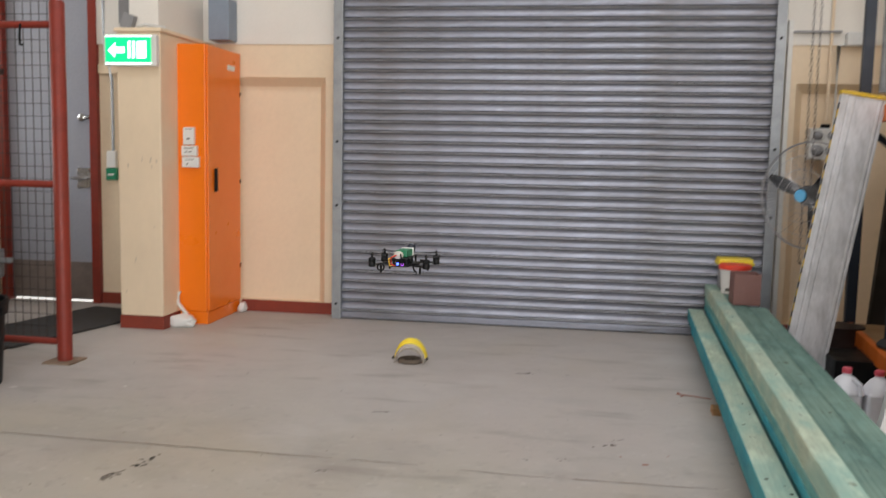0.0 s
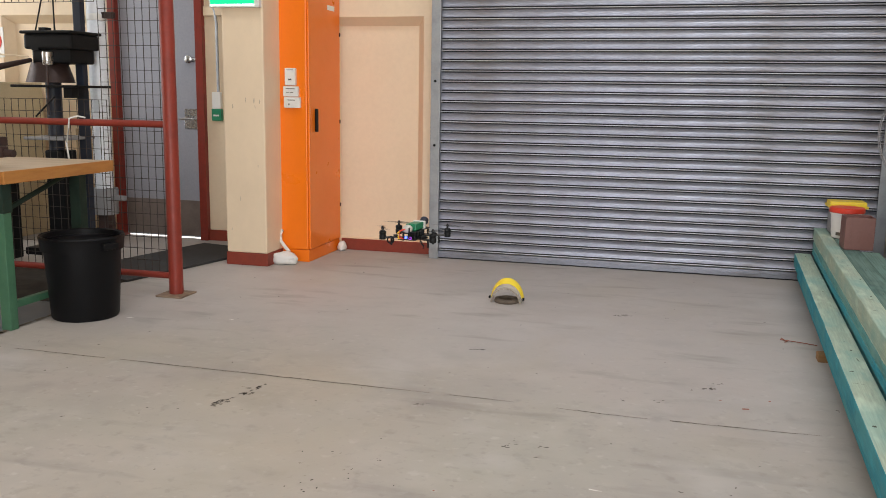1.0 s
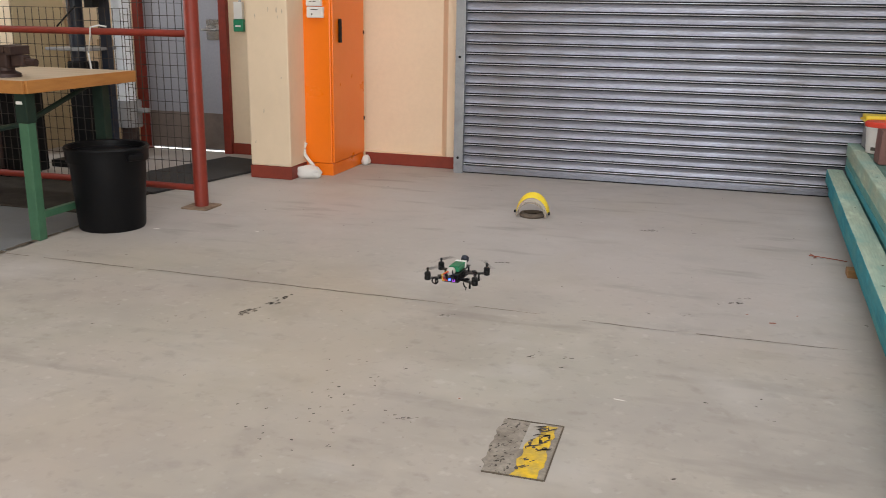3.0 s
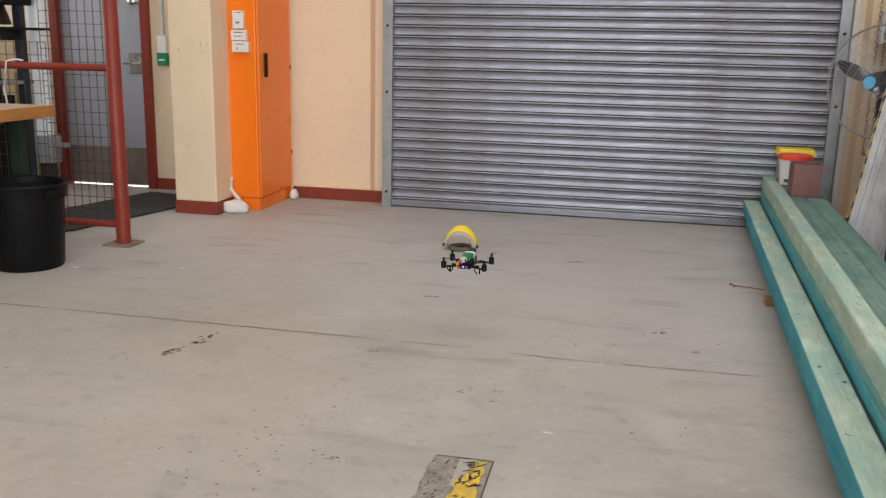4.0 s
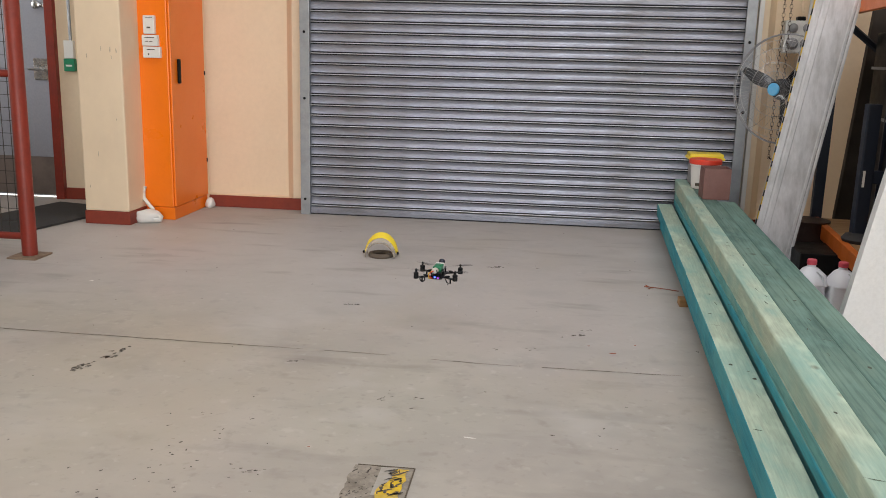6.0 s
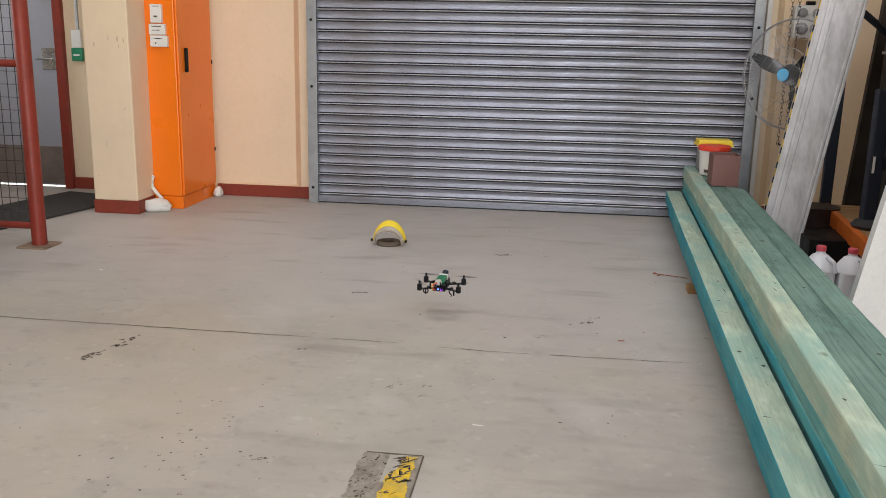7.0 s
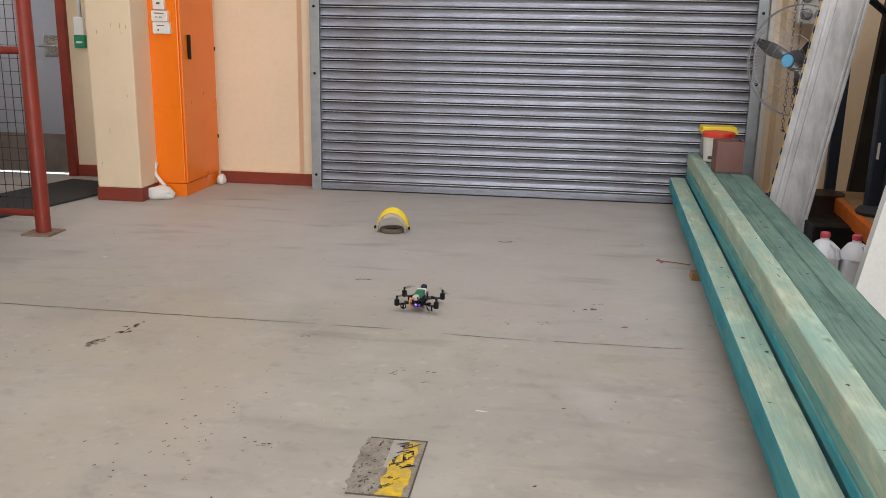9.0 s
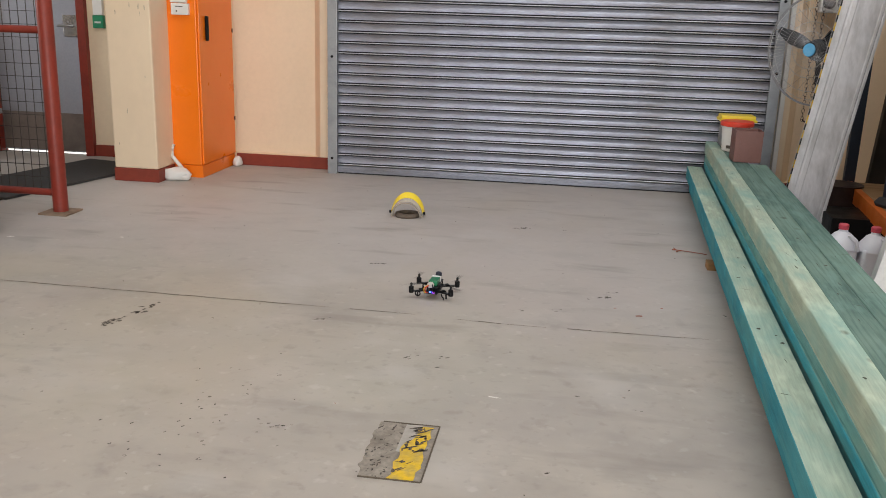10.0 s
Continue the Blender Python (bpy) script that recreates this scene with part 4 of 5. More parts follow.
part("mesh_panel", mesh_panel(-3.60, -3.1, 0.14, 2.28, 5.41), M_WIRE, f, "dark wire mesh panel")
part("mesh_panel", mesh_panel(-7.6, -3.57, 0.14, 1.29, 5.418), M_WIRE, f, "dark wire mesh panel")
part("mesh_panel", mesh_panel(-7.6, -3.63, 1.93, 2.65, 5.418), M_WIRE, f, "dark wire mesh panel")
solid("cable_tie", join(tube([(-3.82, 5.345, 1.10), (-3.81, 5.34, 1.165), (-3.77, 5.375, 1.18), (-3.70, 5.36, 1.172)], 0.006, 6), tube([(-3.82, 5.345, 1.10), (-3.84, 5.34, 1.0), (-3.83, 5.345, 0.88)], 0.006, 6)),
      M_PVC, "white cable knotted round the fence rail", "cable", smooth=True)

dp = thing("drill_press", "black pedestal drill press behind the mesh fence", "drill press", (-4.83, 6.5, 0))
part("pedestal", box(-4.90, -4.73, 6.42, 6.60, 0.06, 0.86, 0.012), M_DARK, dp)
part("column", rod((-4.85, 6.51, 0.86), (-4.85, 6.51, 1.45), 0.062, 16), M_NAVY, dp, smooth=True)
part("base", box(-5.05, -4.6, 6.3, 6.8, 0.0, 0.06, 0.01), M_DARK, dp)
part("head", join(box(-4.965, -4.515, 6.33, 6.68, 1.67, 1.79, 0.02), box(-4.915, -4.555, 6.36, 6.66, 1.56, 1.68, 0.015), box(-4.895, -4.825, 6.33, 6.36, 1.66, 1.70, 0.005)), M_DARK, dp)
part("lid", box(-4.985, -4.505, 6.31, 6.70, 1.79, 1.815, 0.010), M_DARK, dp)
part("cap", box(-4.875, -4.805, 6.4, 6.47, 1.815, 1.845, 0.006), M_DARK, dp)
part("chuck", lathe([(0.036, 0), (0.04, 0.015), (0.04, 0.10), (0.032, 0.105)], 16, (-4.715, 6.29, 1.545)), M_CHROME, dp, "bright steel chuck guard", True)
part("cone", lathe([(0.19, 0), (0.15, 0.13), (0.14, 0.16)], 20, (-4.865, 6.5, 1.41)), M_IRON, dp, "brown cast cone housing", True)
part("table", join(box(-5.050, -4.450, 6.25, 6.72, 1.37, 1.39, 0.005), box(-4.570, -4.490, 6.27, 6.35, 1.29, 1.37, 0.004)), M_DARK, dp)
part("lower_table", box(-5.0, -4.62, 6.3, 6.7, 0.95, 0.975, 0.006), M_GREYTUB, dp)
part("feed_lever", rod((-4.66, 6.28, 1.30), (-4.80, 6.22, 1.14), 0.007), M_DARK, dp)
part("spindle", rod((-4.735, 6.29, 1.15), (-4.72, 6.29, 1.55), 0.008), M_IRON, dp)
part("power_lead", tube([(-4.80, 6.5, 1.815), (-4.80, 6.5, 2.2), (-4.82, 6.6, 2.9)], 0.008, 6), M_DARK, dp)
solid("steel_post", box(-4.677, -4.605, 6.57, 6.63, 0.0, 3.2, 0.006), M_NAVY, "dark navy square steel post behind the fence", "post")
v = thing("duct_pipe", "white plastic extraction pipe with a strap, hanging down", "pipe", (-4.632, 6.85, 0.5))
part("pipe", rod((-4.660, 6.85, 0.50), (-4.657, 6.85, CEIL), 0.078, 20), M_DUCT, v, smooth=True)
part("strap", lathe([(0.079, 0), (0.082, 0.005), (0.082, 0.05), (0.079, 0.055)], 20, (-4.658, 6.85, 1.93)), M_PLASTICW, v, smooth=True)
part("bracket", box(-4.592, -4.492, 6.82, 6.88, 1.95, 2.0, 0.004), M_IRON, v)
part("outlet_box", join(lathe([(0.0, 0.29), (0.10, 0.29), (0.105, 0.30), (0.108, 0.50), (0.104, 0.52), (0.098, 0.50), (0.095, 0.31), (0, 0.31)], 24, (-4.652, 6.85, 0)), box(-4.562, -4.432, 6.8, 6.84, 0.42, 0.46, 0.004)), M_GREYTUB, v, "grey metal collecting pot", True)
part("outlet_leg", box(-4.702, -4.602, 6.8, 6.9, 0.0, 0.29), M_IRON, v)
# added dark chest in place of the dim, shaded wall behind the mesh
tc_ = thing("shade_chest", "added low dark chest standing in for shade behind the mesh fence", "tool chest", (-5.9, 6.0, 0))
part("body", box(-7.3, -4.98, 5.75, 6.2, 0.0, 0.70, 0.01), M_DARK, tc_)
for k in range(3):
    part("drawer", box(-7.28 + k * 0.77, -6.55 + k * 0.77, 5.735, 5.749, 0.08, 0.66, 0.004), M_IRON, tc_)
    part("pull", box(-7.0 + k * 0.77, -6.8 + k * 0.77, 5.715, 5.734, 0.56, 0.59, 0.004), M_GALV, tc_)
solid("cardboard_box", box(-5.0, -4.82, 6.95, 7.15, 0.0, 1.02, 0.004), M_CARD, "tall brown cardboard carton standing behind the drill press", "carton")
mc_ = thing("metal_cabinet", "cream steel cabinet with shade-coloured khaki sides behind the mesh fence", "cabinet", (-6.4, 7.08, 0))
# khaki body colour paints the shade on the cream cabinet's side
part("body", box(-7.2, -5.70, 6.77, 7.42, 0.0, 1.415, 0.008), mat("cabinet_side_shade", (0.60, 0.50, 0.32), 0.55, dark=(0.42, 0.33, 0.20), scale=2.5, amount=0.6), mc_)
part("door", box(-7.18, -6.46, 6.75, 6.769, 0.03, 1.40, 0.004), M_CREAM, mc_, "cream painted door")
part("door", box(-6.45, -5.71, 6.75, 6.769, 0.03, 1.40, 0.004), M_CREAM, mc_, "cream painted door")
sg = thing("stop_sign", "round red warning disc on a white card on the wall", "sign", (-6.237, 7.44, 1.66))
part("card", box(-6.357, -6.117, 7.437, 7.4455, 1.65, 1.93), M_PLASTICW, sg)
part("disc", turned(lathe([(0.100, 0), (0.100, 0.004)], 24), pose(-6.237, 7.436, 1.80, 90)), mat("red_print", (0.75, 0.05, 0.02), 0.5), sg, "red printed disc")
part("text_bar", box(-6.307, -6.167, 7.4295, 7.4315, 1.79, 1.802), M_STAIN, sg)
g = thing("angle_tool", "grey power tool with a yellow hose hung on the fence side", "power tool", (-5.35, 6.0, 1.35))
part("body", rod((-5.50, 6.0, 1.452), (-5.10, 6.0, 1.487), 0.072, 16, 0.048), M_TOOLGREY, g, smooth=True)
part("neck", rod((-5.10, 6.0, 1.487), (-4.98, 6.01, 1.512), 0.046, 14, 0.036), M_DARK, g, smooth=True)
part("arm", rod((-4.98, 6.01, 1.512), (-4.93, 6.36, 1.585), 0.026, 12, 0.018), M_IRON, g, smooth=True)
part("hose", tube(arc(-5.33, 1.52, 0.14, 170, 20, 12, 6.05), 0.028, 8), M_YELLOW, g, "yellow hose", True)
solid("air_hose", tube([(-5.36, 6.25, 1.64), (-5.2, 6.25, 1.628), (-5.05, 6.27, 1.62), (-4.93, 6.335, 1.612)], 0.008, 6), M_CREAM, "thin cream air hose running to the drill head", "hose", smooth=True)
solid("tool_cable", tube([(-5.62, 7.40, CEIL), (-5.62, 7.40, 2.8), (-5.56, 7.40, 2.45), (-5.66, 7.40, 2.1), (-5.72, 7.40, 1.9), (-5.70, 7.40, 1.76), (-5.4, 7.36, 1.68)], 0.007, 6), M_DARK, "thin dark cable drooping before the wall", "cable", smooth=True)

# workbench
b = thing("workbench", "workbench with pale worn top and green steel legs", "workbench", (-4.3, 4.8, 0))
part("benchtop", box(-5.6, -3.425, 4.255, 5.23, 0.885, 0.905, 0.004), M_BENCH, b, "pale worn wooden benchtop")
part("edge", join(box(-5.6, -3.42, 4.235, 4.254, 0.835, 0.906, 0.004), box(-3.424, -3.405, 4.255, 5.23, 0.835, 0.906, 0.004), box(-5.6, -3.425, 4.255, 5.23, 0.836, 0.884)), M_EDGE, b, "orange-brown wooden edge")
for x, dx in ((-3.51, 0.17), (-5.45, 0.0)):
    for y, back in ((4.27, 0), (5.14, 1)):
        xx = x - dx * back
        leg = part("leg", box(xx + 0.004, xx + 0.068, y + 0.004, y + 0.066, 0.0, 0.69, 0.005), M_GREENSTEEL, b)
        # back sleeves reach lower: under-bench shade put into the leg colour
        part("sleeve", box(xx - 0.002, xx + 0.074, y - 0.002, y + 0.072, 0.67 if not back else 0.35, 0.834, 0.005), M_DARKGREEN, leg, "dark green upper sleeve")
    part("crossbar", box(x + 0.02, x + 0.06, 4.34, 5.14, 0.12, 0.16, 0.004), M_GREENSTEEL, b)
part("brace", rod((-3.49, 4.35, 0.68), (-3.58, 5.0, 0.83), 0.016, 8), M_DARKGREEN, b)
part("brace", rod((-3.52, 4.33, 0.66), (-4.3, 4.6, 0.50), 0.016, 8), M_DARKGREEN, b)
part("brace", rod((-4.3, 4.6, 0.50), (-5.43, 4.9, 0.30), 0.016, 8), M_DARKGREEN, b)
part("leg_label", box(-3.50, -3.46, 4.2645, 4.2675, 0.775, 0.792), M_PLASTICW, b, "small white label")
vs_ = thing("bench_vice", "dark brown cast iron bench vice on the workbench", "vice", (-3.72, 4.5, 0.905))
part("base", lathe([(0.085, 0), (0.08, 0.02), (0.05, 0.035), (0.05, 0.06)], 18, (-3.72, 4.46, 0.905)), M_IRON, vs_, smooth=True)
part("fixed_jaw", join(box(-3.77, -3.66, 4.41, 4.52, 0.955, 1.07, 0.014), box(-3.70, -3.66, 4.39, 4.54, 1.04, 1.085, 0.006)), M_IRON, vs_)
part("moving_jaw", join(box(-3.655, -3.57, 4.43, 4.50, 0.965, 1.03, 0.012), box(-3.655, -3.61, 4.39, 4.54, 1.03, 1.08, 0.006)), M_IRON, vs_)
part("brass_cap", box(-3.765, -3.735, 4.402, 4.412, 1.02, 1.05, 0.003), M_GOLD, vs_, "worn brass cap")
part("screw", rod((-3.57, 4.465, 0.99), (-3.51, 4.465, 0.99), 0.022), M_IRON, vs_)
part("handle", rod((-3.76, 4.38, 0.985), (-3.80, 4.27, 0.83), 0.006), M_DARK, vs_)

# waste bin
bn = thing("waste_bin", "black plastic bin with a flared rim on the floor", "bin", (-3.285, 4.72, 0))
part("body", lathe([(0.0, 0.012), (0.185, 0.012), (0.188, 0.0), (0.195, 0.012), (0.224, 0.47), (0.217, 0.47), (0.186, 0.03), (0, 0.03)], 32, (-3.285, 4.72, 0)), M_BLACK, bn, smooth=True)
part("rim", lathe([(0.222, 0.415), (0.236, 0.415), (0.240, 0.47), (0.246, 0.493), (0.240, 0.503), (0.222, 0.498), (0.219, 0.46)], 32, (-3.285, 4.72, 0)), M_BLACK, bn, smooth=True)
part("liner", lathe([(0.214, 0.45), (0.18, 0.40), (0.08, 0.385), (0.0, 0.40)], 24, (-3.285, 4.72, 0)), M_RUBBER, bn, "dark rubbish inside", True)
for a in (165, -15):
    m = Matrix.Translation((-3.285, 4.72, 0)) @ pose(0, 0, 0, 0, 0, a)
    part("handle", turned(box(0.23, 0.262, -0.055, 0.055, 0.43, 0.47, 0.01), m), M_BLACK, bn)

# ---- timber stack ----
def timber(x, w, z0, h, ang, y0, y1, top, side, label):
    """x: the left edge at y = 7.2; leaning off the y axis by ang degrees."""
    L = y1 - y0
    rnd = random.Random(int(x * 1000) + int(z0 * 7000) + int(w * 3000))
    ring = [(0.004, 0), (w - 0.004, 0), (w, 0.004), (w, h - 0.006), (w - 0.002, h - 0.002), (w - 0.006, h), (0.006, h), (0.002, h - 0.002), (0, h - 0.006), (0, 0.004)]
    bm = bmesh.new()
    n, loops = int(L / 0.11), []
    for i in range(n + 1):
        nick = rnd.uniform(0.002, 0.006) if rnd.random() < 0.05 else 0.0
        jig = [rnd.uniform(-0.0008, 0.0008) for _ in ring]
        loops.append([bm.verts.new((u + (nick if 5 < j < 9 else 0) + (jig[j] if 0 < i < n else 0), -L * i / n, v - (nick * 0.7 if 5 < j < 9 else 0))) for j, (u, v) in enumerate(ring)])
    for p, q in zip(loops, loops[1:]):
        for j in range(len(ring)):
            bm.faces.new((p[j], p[(j + 1) % len(ring)], q[(j + 1) % len(ring)], q[j]))
    bm.faces.new(loops[0])
    bm.faces.new(loops[-1])
    bmesh.ops.recalc_face_normals(bm, faces=bm.faces)
    bm.normal_update()
    # upward faces take the top colour, all others the side colour
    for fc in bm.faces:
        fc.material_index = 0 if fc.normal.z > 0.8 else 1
    ob = new("timber", finish("timber", bm, [top, side]))
    ob.matrix_basis = Matrix.Translation((x + (y1 - 7.2) * math.tan(radians(-ang)), y1, z0)) @ pose(0, 0, 0, 0, 0, ang)
    return tagged(ob, label, "timber", group="stacked timbers")


LIGHT, DARKT = "pale green treated pine post in the stack", "dark green weathered pine post in the stack"
H = 0.0945
FALL = -2.95
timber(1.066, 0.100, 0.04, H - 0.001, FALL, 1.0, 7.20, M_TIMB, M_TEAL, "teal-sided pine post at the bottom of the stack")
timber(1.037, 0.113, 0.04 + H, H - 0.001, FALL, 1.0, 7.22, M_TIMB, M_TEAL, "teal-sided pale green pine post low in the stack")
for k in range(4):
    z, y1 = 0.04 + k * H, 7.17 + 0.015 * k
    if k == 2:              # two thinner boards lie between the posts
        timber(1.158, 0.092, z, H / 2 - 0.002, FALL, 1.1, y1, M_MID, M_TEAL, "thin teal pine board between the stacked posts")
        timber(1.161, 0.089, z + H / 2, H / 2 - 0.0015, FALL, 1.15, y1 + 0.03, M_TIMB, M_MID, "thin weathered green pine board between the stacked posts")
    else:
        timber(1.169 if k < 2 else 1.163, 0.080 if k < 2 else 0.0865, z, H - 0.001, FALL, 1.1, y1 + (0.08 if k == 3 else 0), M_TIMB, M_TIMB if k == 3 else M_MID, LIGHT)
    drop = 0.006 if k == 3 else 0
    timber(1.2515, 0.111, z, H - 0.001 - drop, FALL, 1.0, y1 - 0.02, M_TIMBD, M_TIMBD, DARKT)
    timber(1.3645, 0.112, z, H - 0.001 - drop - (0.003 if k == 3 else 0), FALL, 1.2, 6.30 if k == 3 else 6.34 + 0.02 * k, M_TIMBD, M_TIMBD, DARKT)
def flaws(ob, w, h, L, seed, n):
    """Dark knots and drying cracks in the upper face of a timber."""
    rnd = random.Random(seed)
    bm = bmesh.new()
    for i in range(n):
        cx, cy = rnd.uniform(0.012, w - 0.012), -rnd.uniform(0.1, L - 0.2)
        if rnd.random() < 0.4:
            pts = splat(cx, cy, rnd.uniform(0.005, 0.010), rnd.uniform(0.006, 0.014), 0, rnd, h + 0.0012)
        else:
            pts = splat(cx, cy, rnd.uniform(0.012, 0.040), rnd.uniform(0.0012, 0.003), rnd.choice((90, 84, 97, 20, -15)), rnd, h + 0.0012)
        bm.faces.new([bm.verts.new(v) for v in pts])
    fl = new("flaws", finish("flaws", bm, M_CRACK))
    fl.parent = ob
    fl["label"] = "dark knots and drying cracks"
    tagged(fl, kind="stuff")


for k, ob in enumerate([o for o in bpy.data.objects if o.name.split(".")[0] == "timber"]):
    vs = [v.co for v in ob.data.vertices]
    flaws(ob, max(v.x for v in vs), max(v.z for v in vs), -min(v.y for v in vs), 50 + k, 16)
for y, x in ((6.75, 1.08), (5.06, 0.925), (3.3, 0.92), (1.6, 0.83)):
    solid("timber_bearer", box(x, x + 0.55, y, y + 0.09, 0.0, 0.04, 0.003), M_WOOD, "short raw pine bearer under the timber stack", "bearer", group="bearers")

# tubs on the far end of the stack
TOPZ = 0.04 + 4 * H + 0.001
t = thing("paint_bucket", "white plastic bucket with a red lid on the timbers", "bucket", (1.345, 6.86, TOPZ))
part("bucket", lathe([(0.0, 0.0), (0.088, 0.0), (0.092, 0.004), (0.104, 0.165), (0.110, 0.168), (0.110, 0.185), (0, 0.185)], 28, (1.312, 6.86, TOPZ - 0.003)), M_PLASTICW, t, smooth=True)
part("lid", lathe([(0.112, 0.0), (0.116, 0.004), (0.116, 0.03), (0.108, 0.036), (0.0, 0.034)], 28, (1.312, 6.86, TOPZ + 0.175)), M_RED, t, "red plastic lid", True)
part("print", turned(box(-0.03, 0.03, -0.002, 0.002, 0, 0.022), pose(1.265, 6.776, TOPZ + 0.02, 0, 0, -28)), M_STAIN, t, "small black printed mark")
t = thing("storage_tub", "grey tub with a yellow plastic lid on the timbers", "tub", (1.345, 7.09, TOPZ))
part("tub", box(1.235, 1.455, 7.005, 7.17, TOPZ - 0.002, TOPZ + 0.185, 0.02, 3), M_GREYTUB, t)
part("lid", join(box(1.21, 1.475, 6.985, 7.185, TOPZ + 0.185, TOPZ + 0.205, 0.008, 2), box(1.22, 1.465, 7.0, 7.17, TOPZ + 0.203, TOPZ + 0.232, 0.008, 2)), M_YELLOW, t, "yellow plastic lid")
t = thing("brown_box", "brown square box standing on the timbers", "box", (1.30, 6.40, TOPZ))
bx0, bx1, by0, by1, wl = 1.215, 1.39, 6.31, 6.49, 0.007
part("front_wall", box(bx0, bx1, by0, by0 + wl, TOPZ, TOPZ + 0.205, 0.002), M_BROWN, t)
part("back_wall", box(bx0, bx1, by1 - wl, by1, TOPZ, TOPZ + 0.205, 0.002), M_BROWN, t)
part("side_wall", box(bx0, bx0 + wl, by0 + wl, by1 - wl, TOPZ, TOPZ + 0.205), M_BROWN, t)
part("side_wall", box(bx1 - wl, bx1, by0 + wl, by1 - wl, TOPZ, TOPZ + 0.205), M_BROWN, t)
part("bottom", box(bx0 + 0.003, bx1 - 0.003, by0 + 0.003, by1 - 0.003, TOPZ - 0.004, TOPZ + 0.004), M_BROWN, t)
part("fold", box(bx0 + 0.032, bx0 + 0.037, by0 - 0.0025, by0 - 0.0005, TOPZ, TOPZ + 0.205), M_BROWN, t)

# leaning plank with warning tape on its edge
def leaning(m, w, L, material, name, label, category, ribs):
    pl = thing(name, label, category, m.translation)
    outline = [(0, 0)]
    for a, b, dep in ribs:
        outline += [(a, 0), (a + 0.006, dep), (b - 0.006, dep), (b, 0)]
    outline += [(w, 0), (w, 0.045), (0, 0.045)]
    part("board", turned(prism(outline, "z", 0, L), m), material, pl)
    return pl


mp_ = Matrix.Translation((1.478, 6.06, 0)) @ pose(0, 0, 0, 0, 8.6, 1)
pl = leaning(mp_, 0.268, 1.83, M_PLANK, "scaffold_plank", "scuffed grey aluminium plank leaning beside the timber stack", "plank", ((0.040, 0.058, 0.004), (0.082, 0.232, 0.003), (0.244, 0.256, 0.005)))
for i in range(18):
    z = 0.06 + i * 0.095
    bm = box(-0.005, -0.001, -0.002, 0.016, z, z + 0.052)
    part("tape_stripe", turned(bm, mp_), M_TAPE, pl, "yellow stripe of warning tape")
    part("tape_stripe", turned(box(-0.005, -0.001, -0.002, 0.016, z + 0.053, z + 0.094), mp_), M_BLACK, pl, "black stripe of warning tape")
part("end_cap", turned(box(-0.006, 0.273, -0.006, 0.05, 1.825, 1.85, 0.003), mp_), M_TAPE, pl, "yellow taped top end")
mq = Matrix.Translation((1.47, 4.25, 0)) @ pose(0, 0, 0, 0, 10.3, 4)
pn = leaning(mq, 0.9, 2.2, M_PANEL, "leaning_sheet", "smooth white laminate sheet leaning beside the timber stack", "sheet", ())


def jug(x, y):
    j = thing("plastic_jug", "milky plastic jug with a pink-red cap on the floor", "jug", (x, y, 0), group="jugs")
    bm = box(x - 0.068, x + 0.068, y - 0.068, y + 0.068, 0.0, 0.21, 0.022, 3)
    bm2 = lathe([(0.083, 0.0), (0.072, 0.035), (0.045, 0.072), (0.024, 0.085), (0.021, 0.098)], 20, (x, y, 0.195))
    part("body", join(bm, bm2), M_JUG, j, smooth=True)
    part("grip", tube([(x + 0.02, y - 0.045, 0.27), (x + 0.05, y - 0.065, 0.245), (x + 0.06, y - 0.068, 0.19)], 0.012, 8), M_JUG, j, smooth=True)
    part("cap", lathe([(0.024, 0), (0.025, 0.004), (0.025, 0.024), (0.021, 0.028), (0, 0.028)], 20, (x, y, 0.292)), M_PINK, j, "pink-red screw cap", True)


jug(1.577, 5.00)
jug(1.728, 4.97)

# pedestal fan
FC, FN = Vector((1.715, 6.55, 1.152)), 43
fan = thing("workshop_fan", "large black and chrome pedestal fan behind the plank", "fan", (FC.x + 0.1, FC.y + 0.12, 0))
mf = Matrix.Translation(FC) @ pose(0, 0, 0, 90, 0, -FN)      # local z points out of the fan's face
def ring(r, z, tr, n=40):
    return turned(tube([(r * math.cos(2 * math.pi * i / n), r * math.sin(2 * math.pi * i / n), z) for i in range(n)], tr, 6, True), mf)
for r, z, tr in ((0.365, 0.0, 0.0042), (0.365, -0.02, 0.0042), (0.27, 0.07, 0.0018), (0.18, 0.095, 0.0018), (0.325, 0.045, 0.0016), (0.12, 0.105, 0.0016)):
    part("cage_ring", ring(r, z, tr), M_CAGE if tr < 0.004 else M_GREYTUB, fan, smooth=True)
spokes = []
for i in range(72):
    a = 2 * math.pi * i / 72
    pts = [(r * math.cos(a + da), r * math.sin(a + da), z) for r, z, da in ((0.05, 0.11, 0), (0.18, 0.095, 0.09), (0.28, 0.065, 0.14), (0.36, 0.004, 0.17))]
    spokes.append(turned(tube(pts, 0.0008, 4), mf))
    if i % 2 == 0:
        pts = [(r * math.cos(a), r * math.sin(a), z) for r, z in ((0.07, -0.13), (0.23, -0.12), (0.335, -0.08), (0.365, -0.02))]
        spokes.append(turned(tube(pts, 0.0008, 4), mf))
tagged(part("cage_grille", join(*spokes), M_CAGE, fan), kind="stuff")
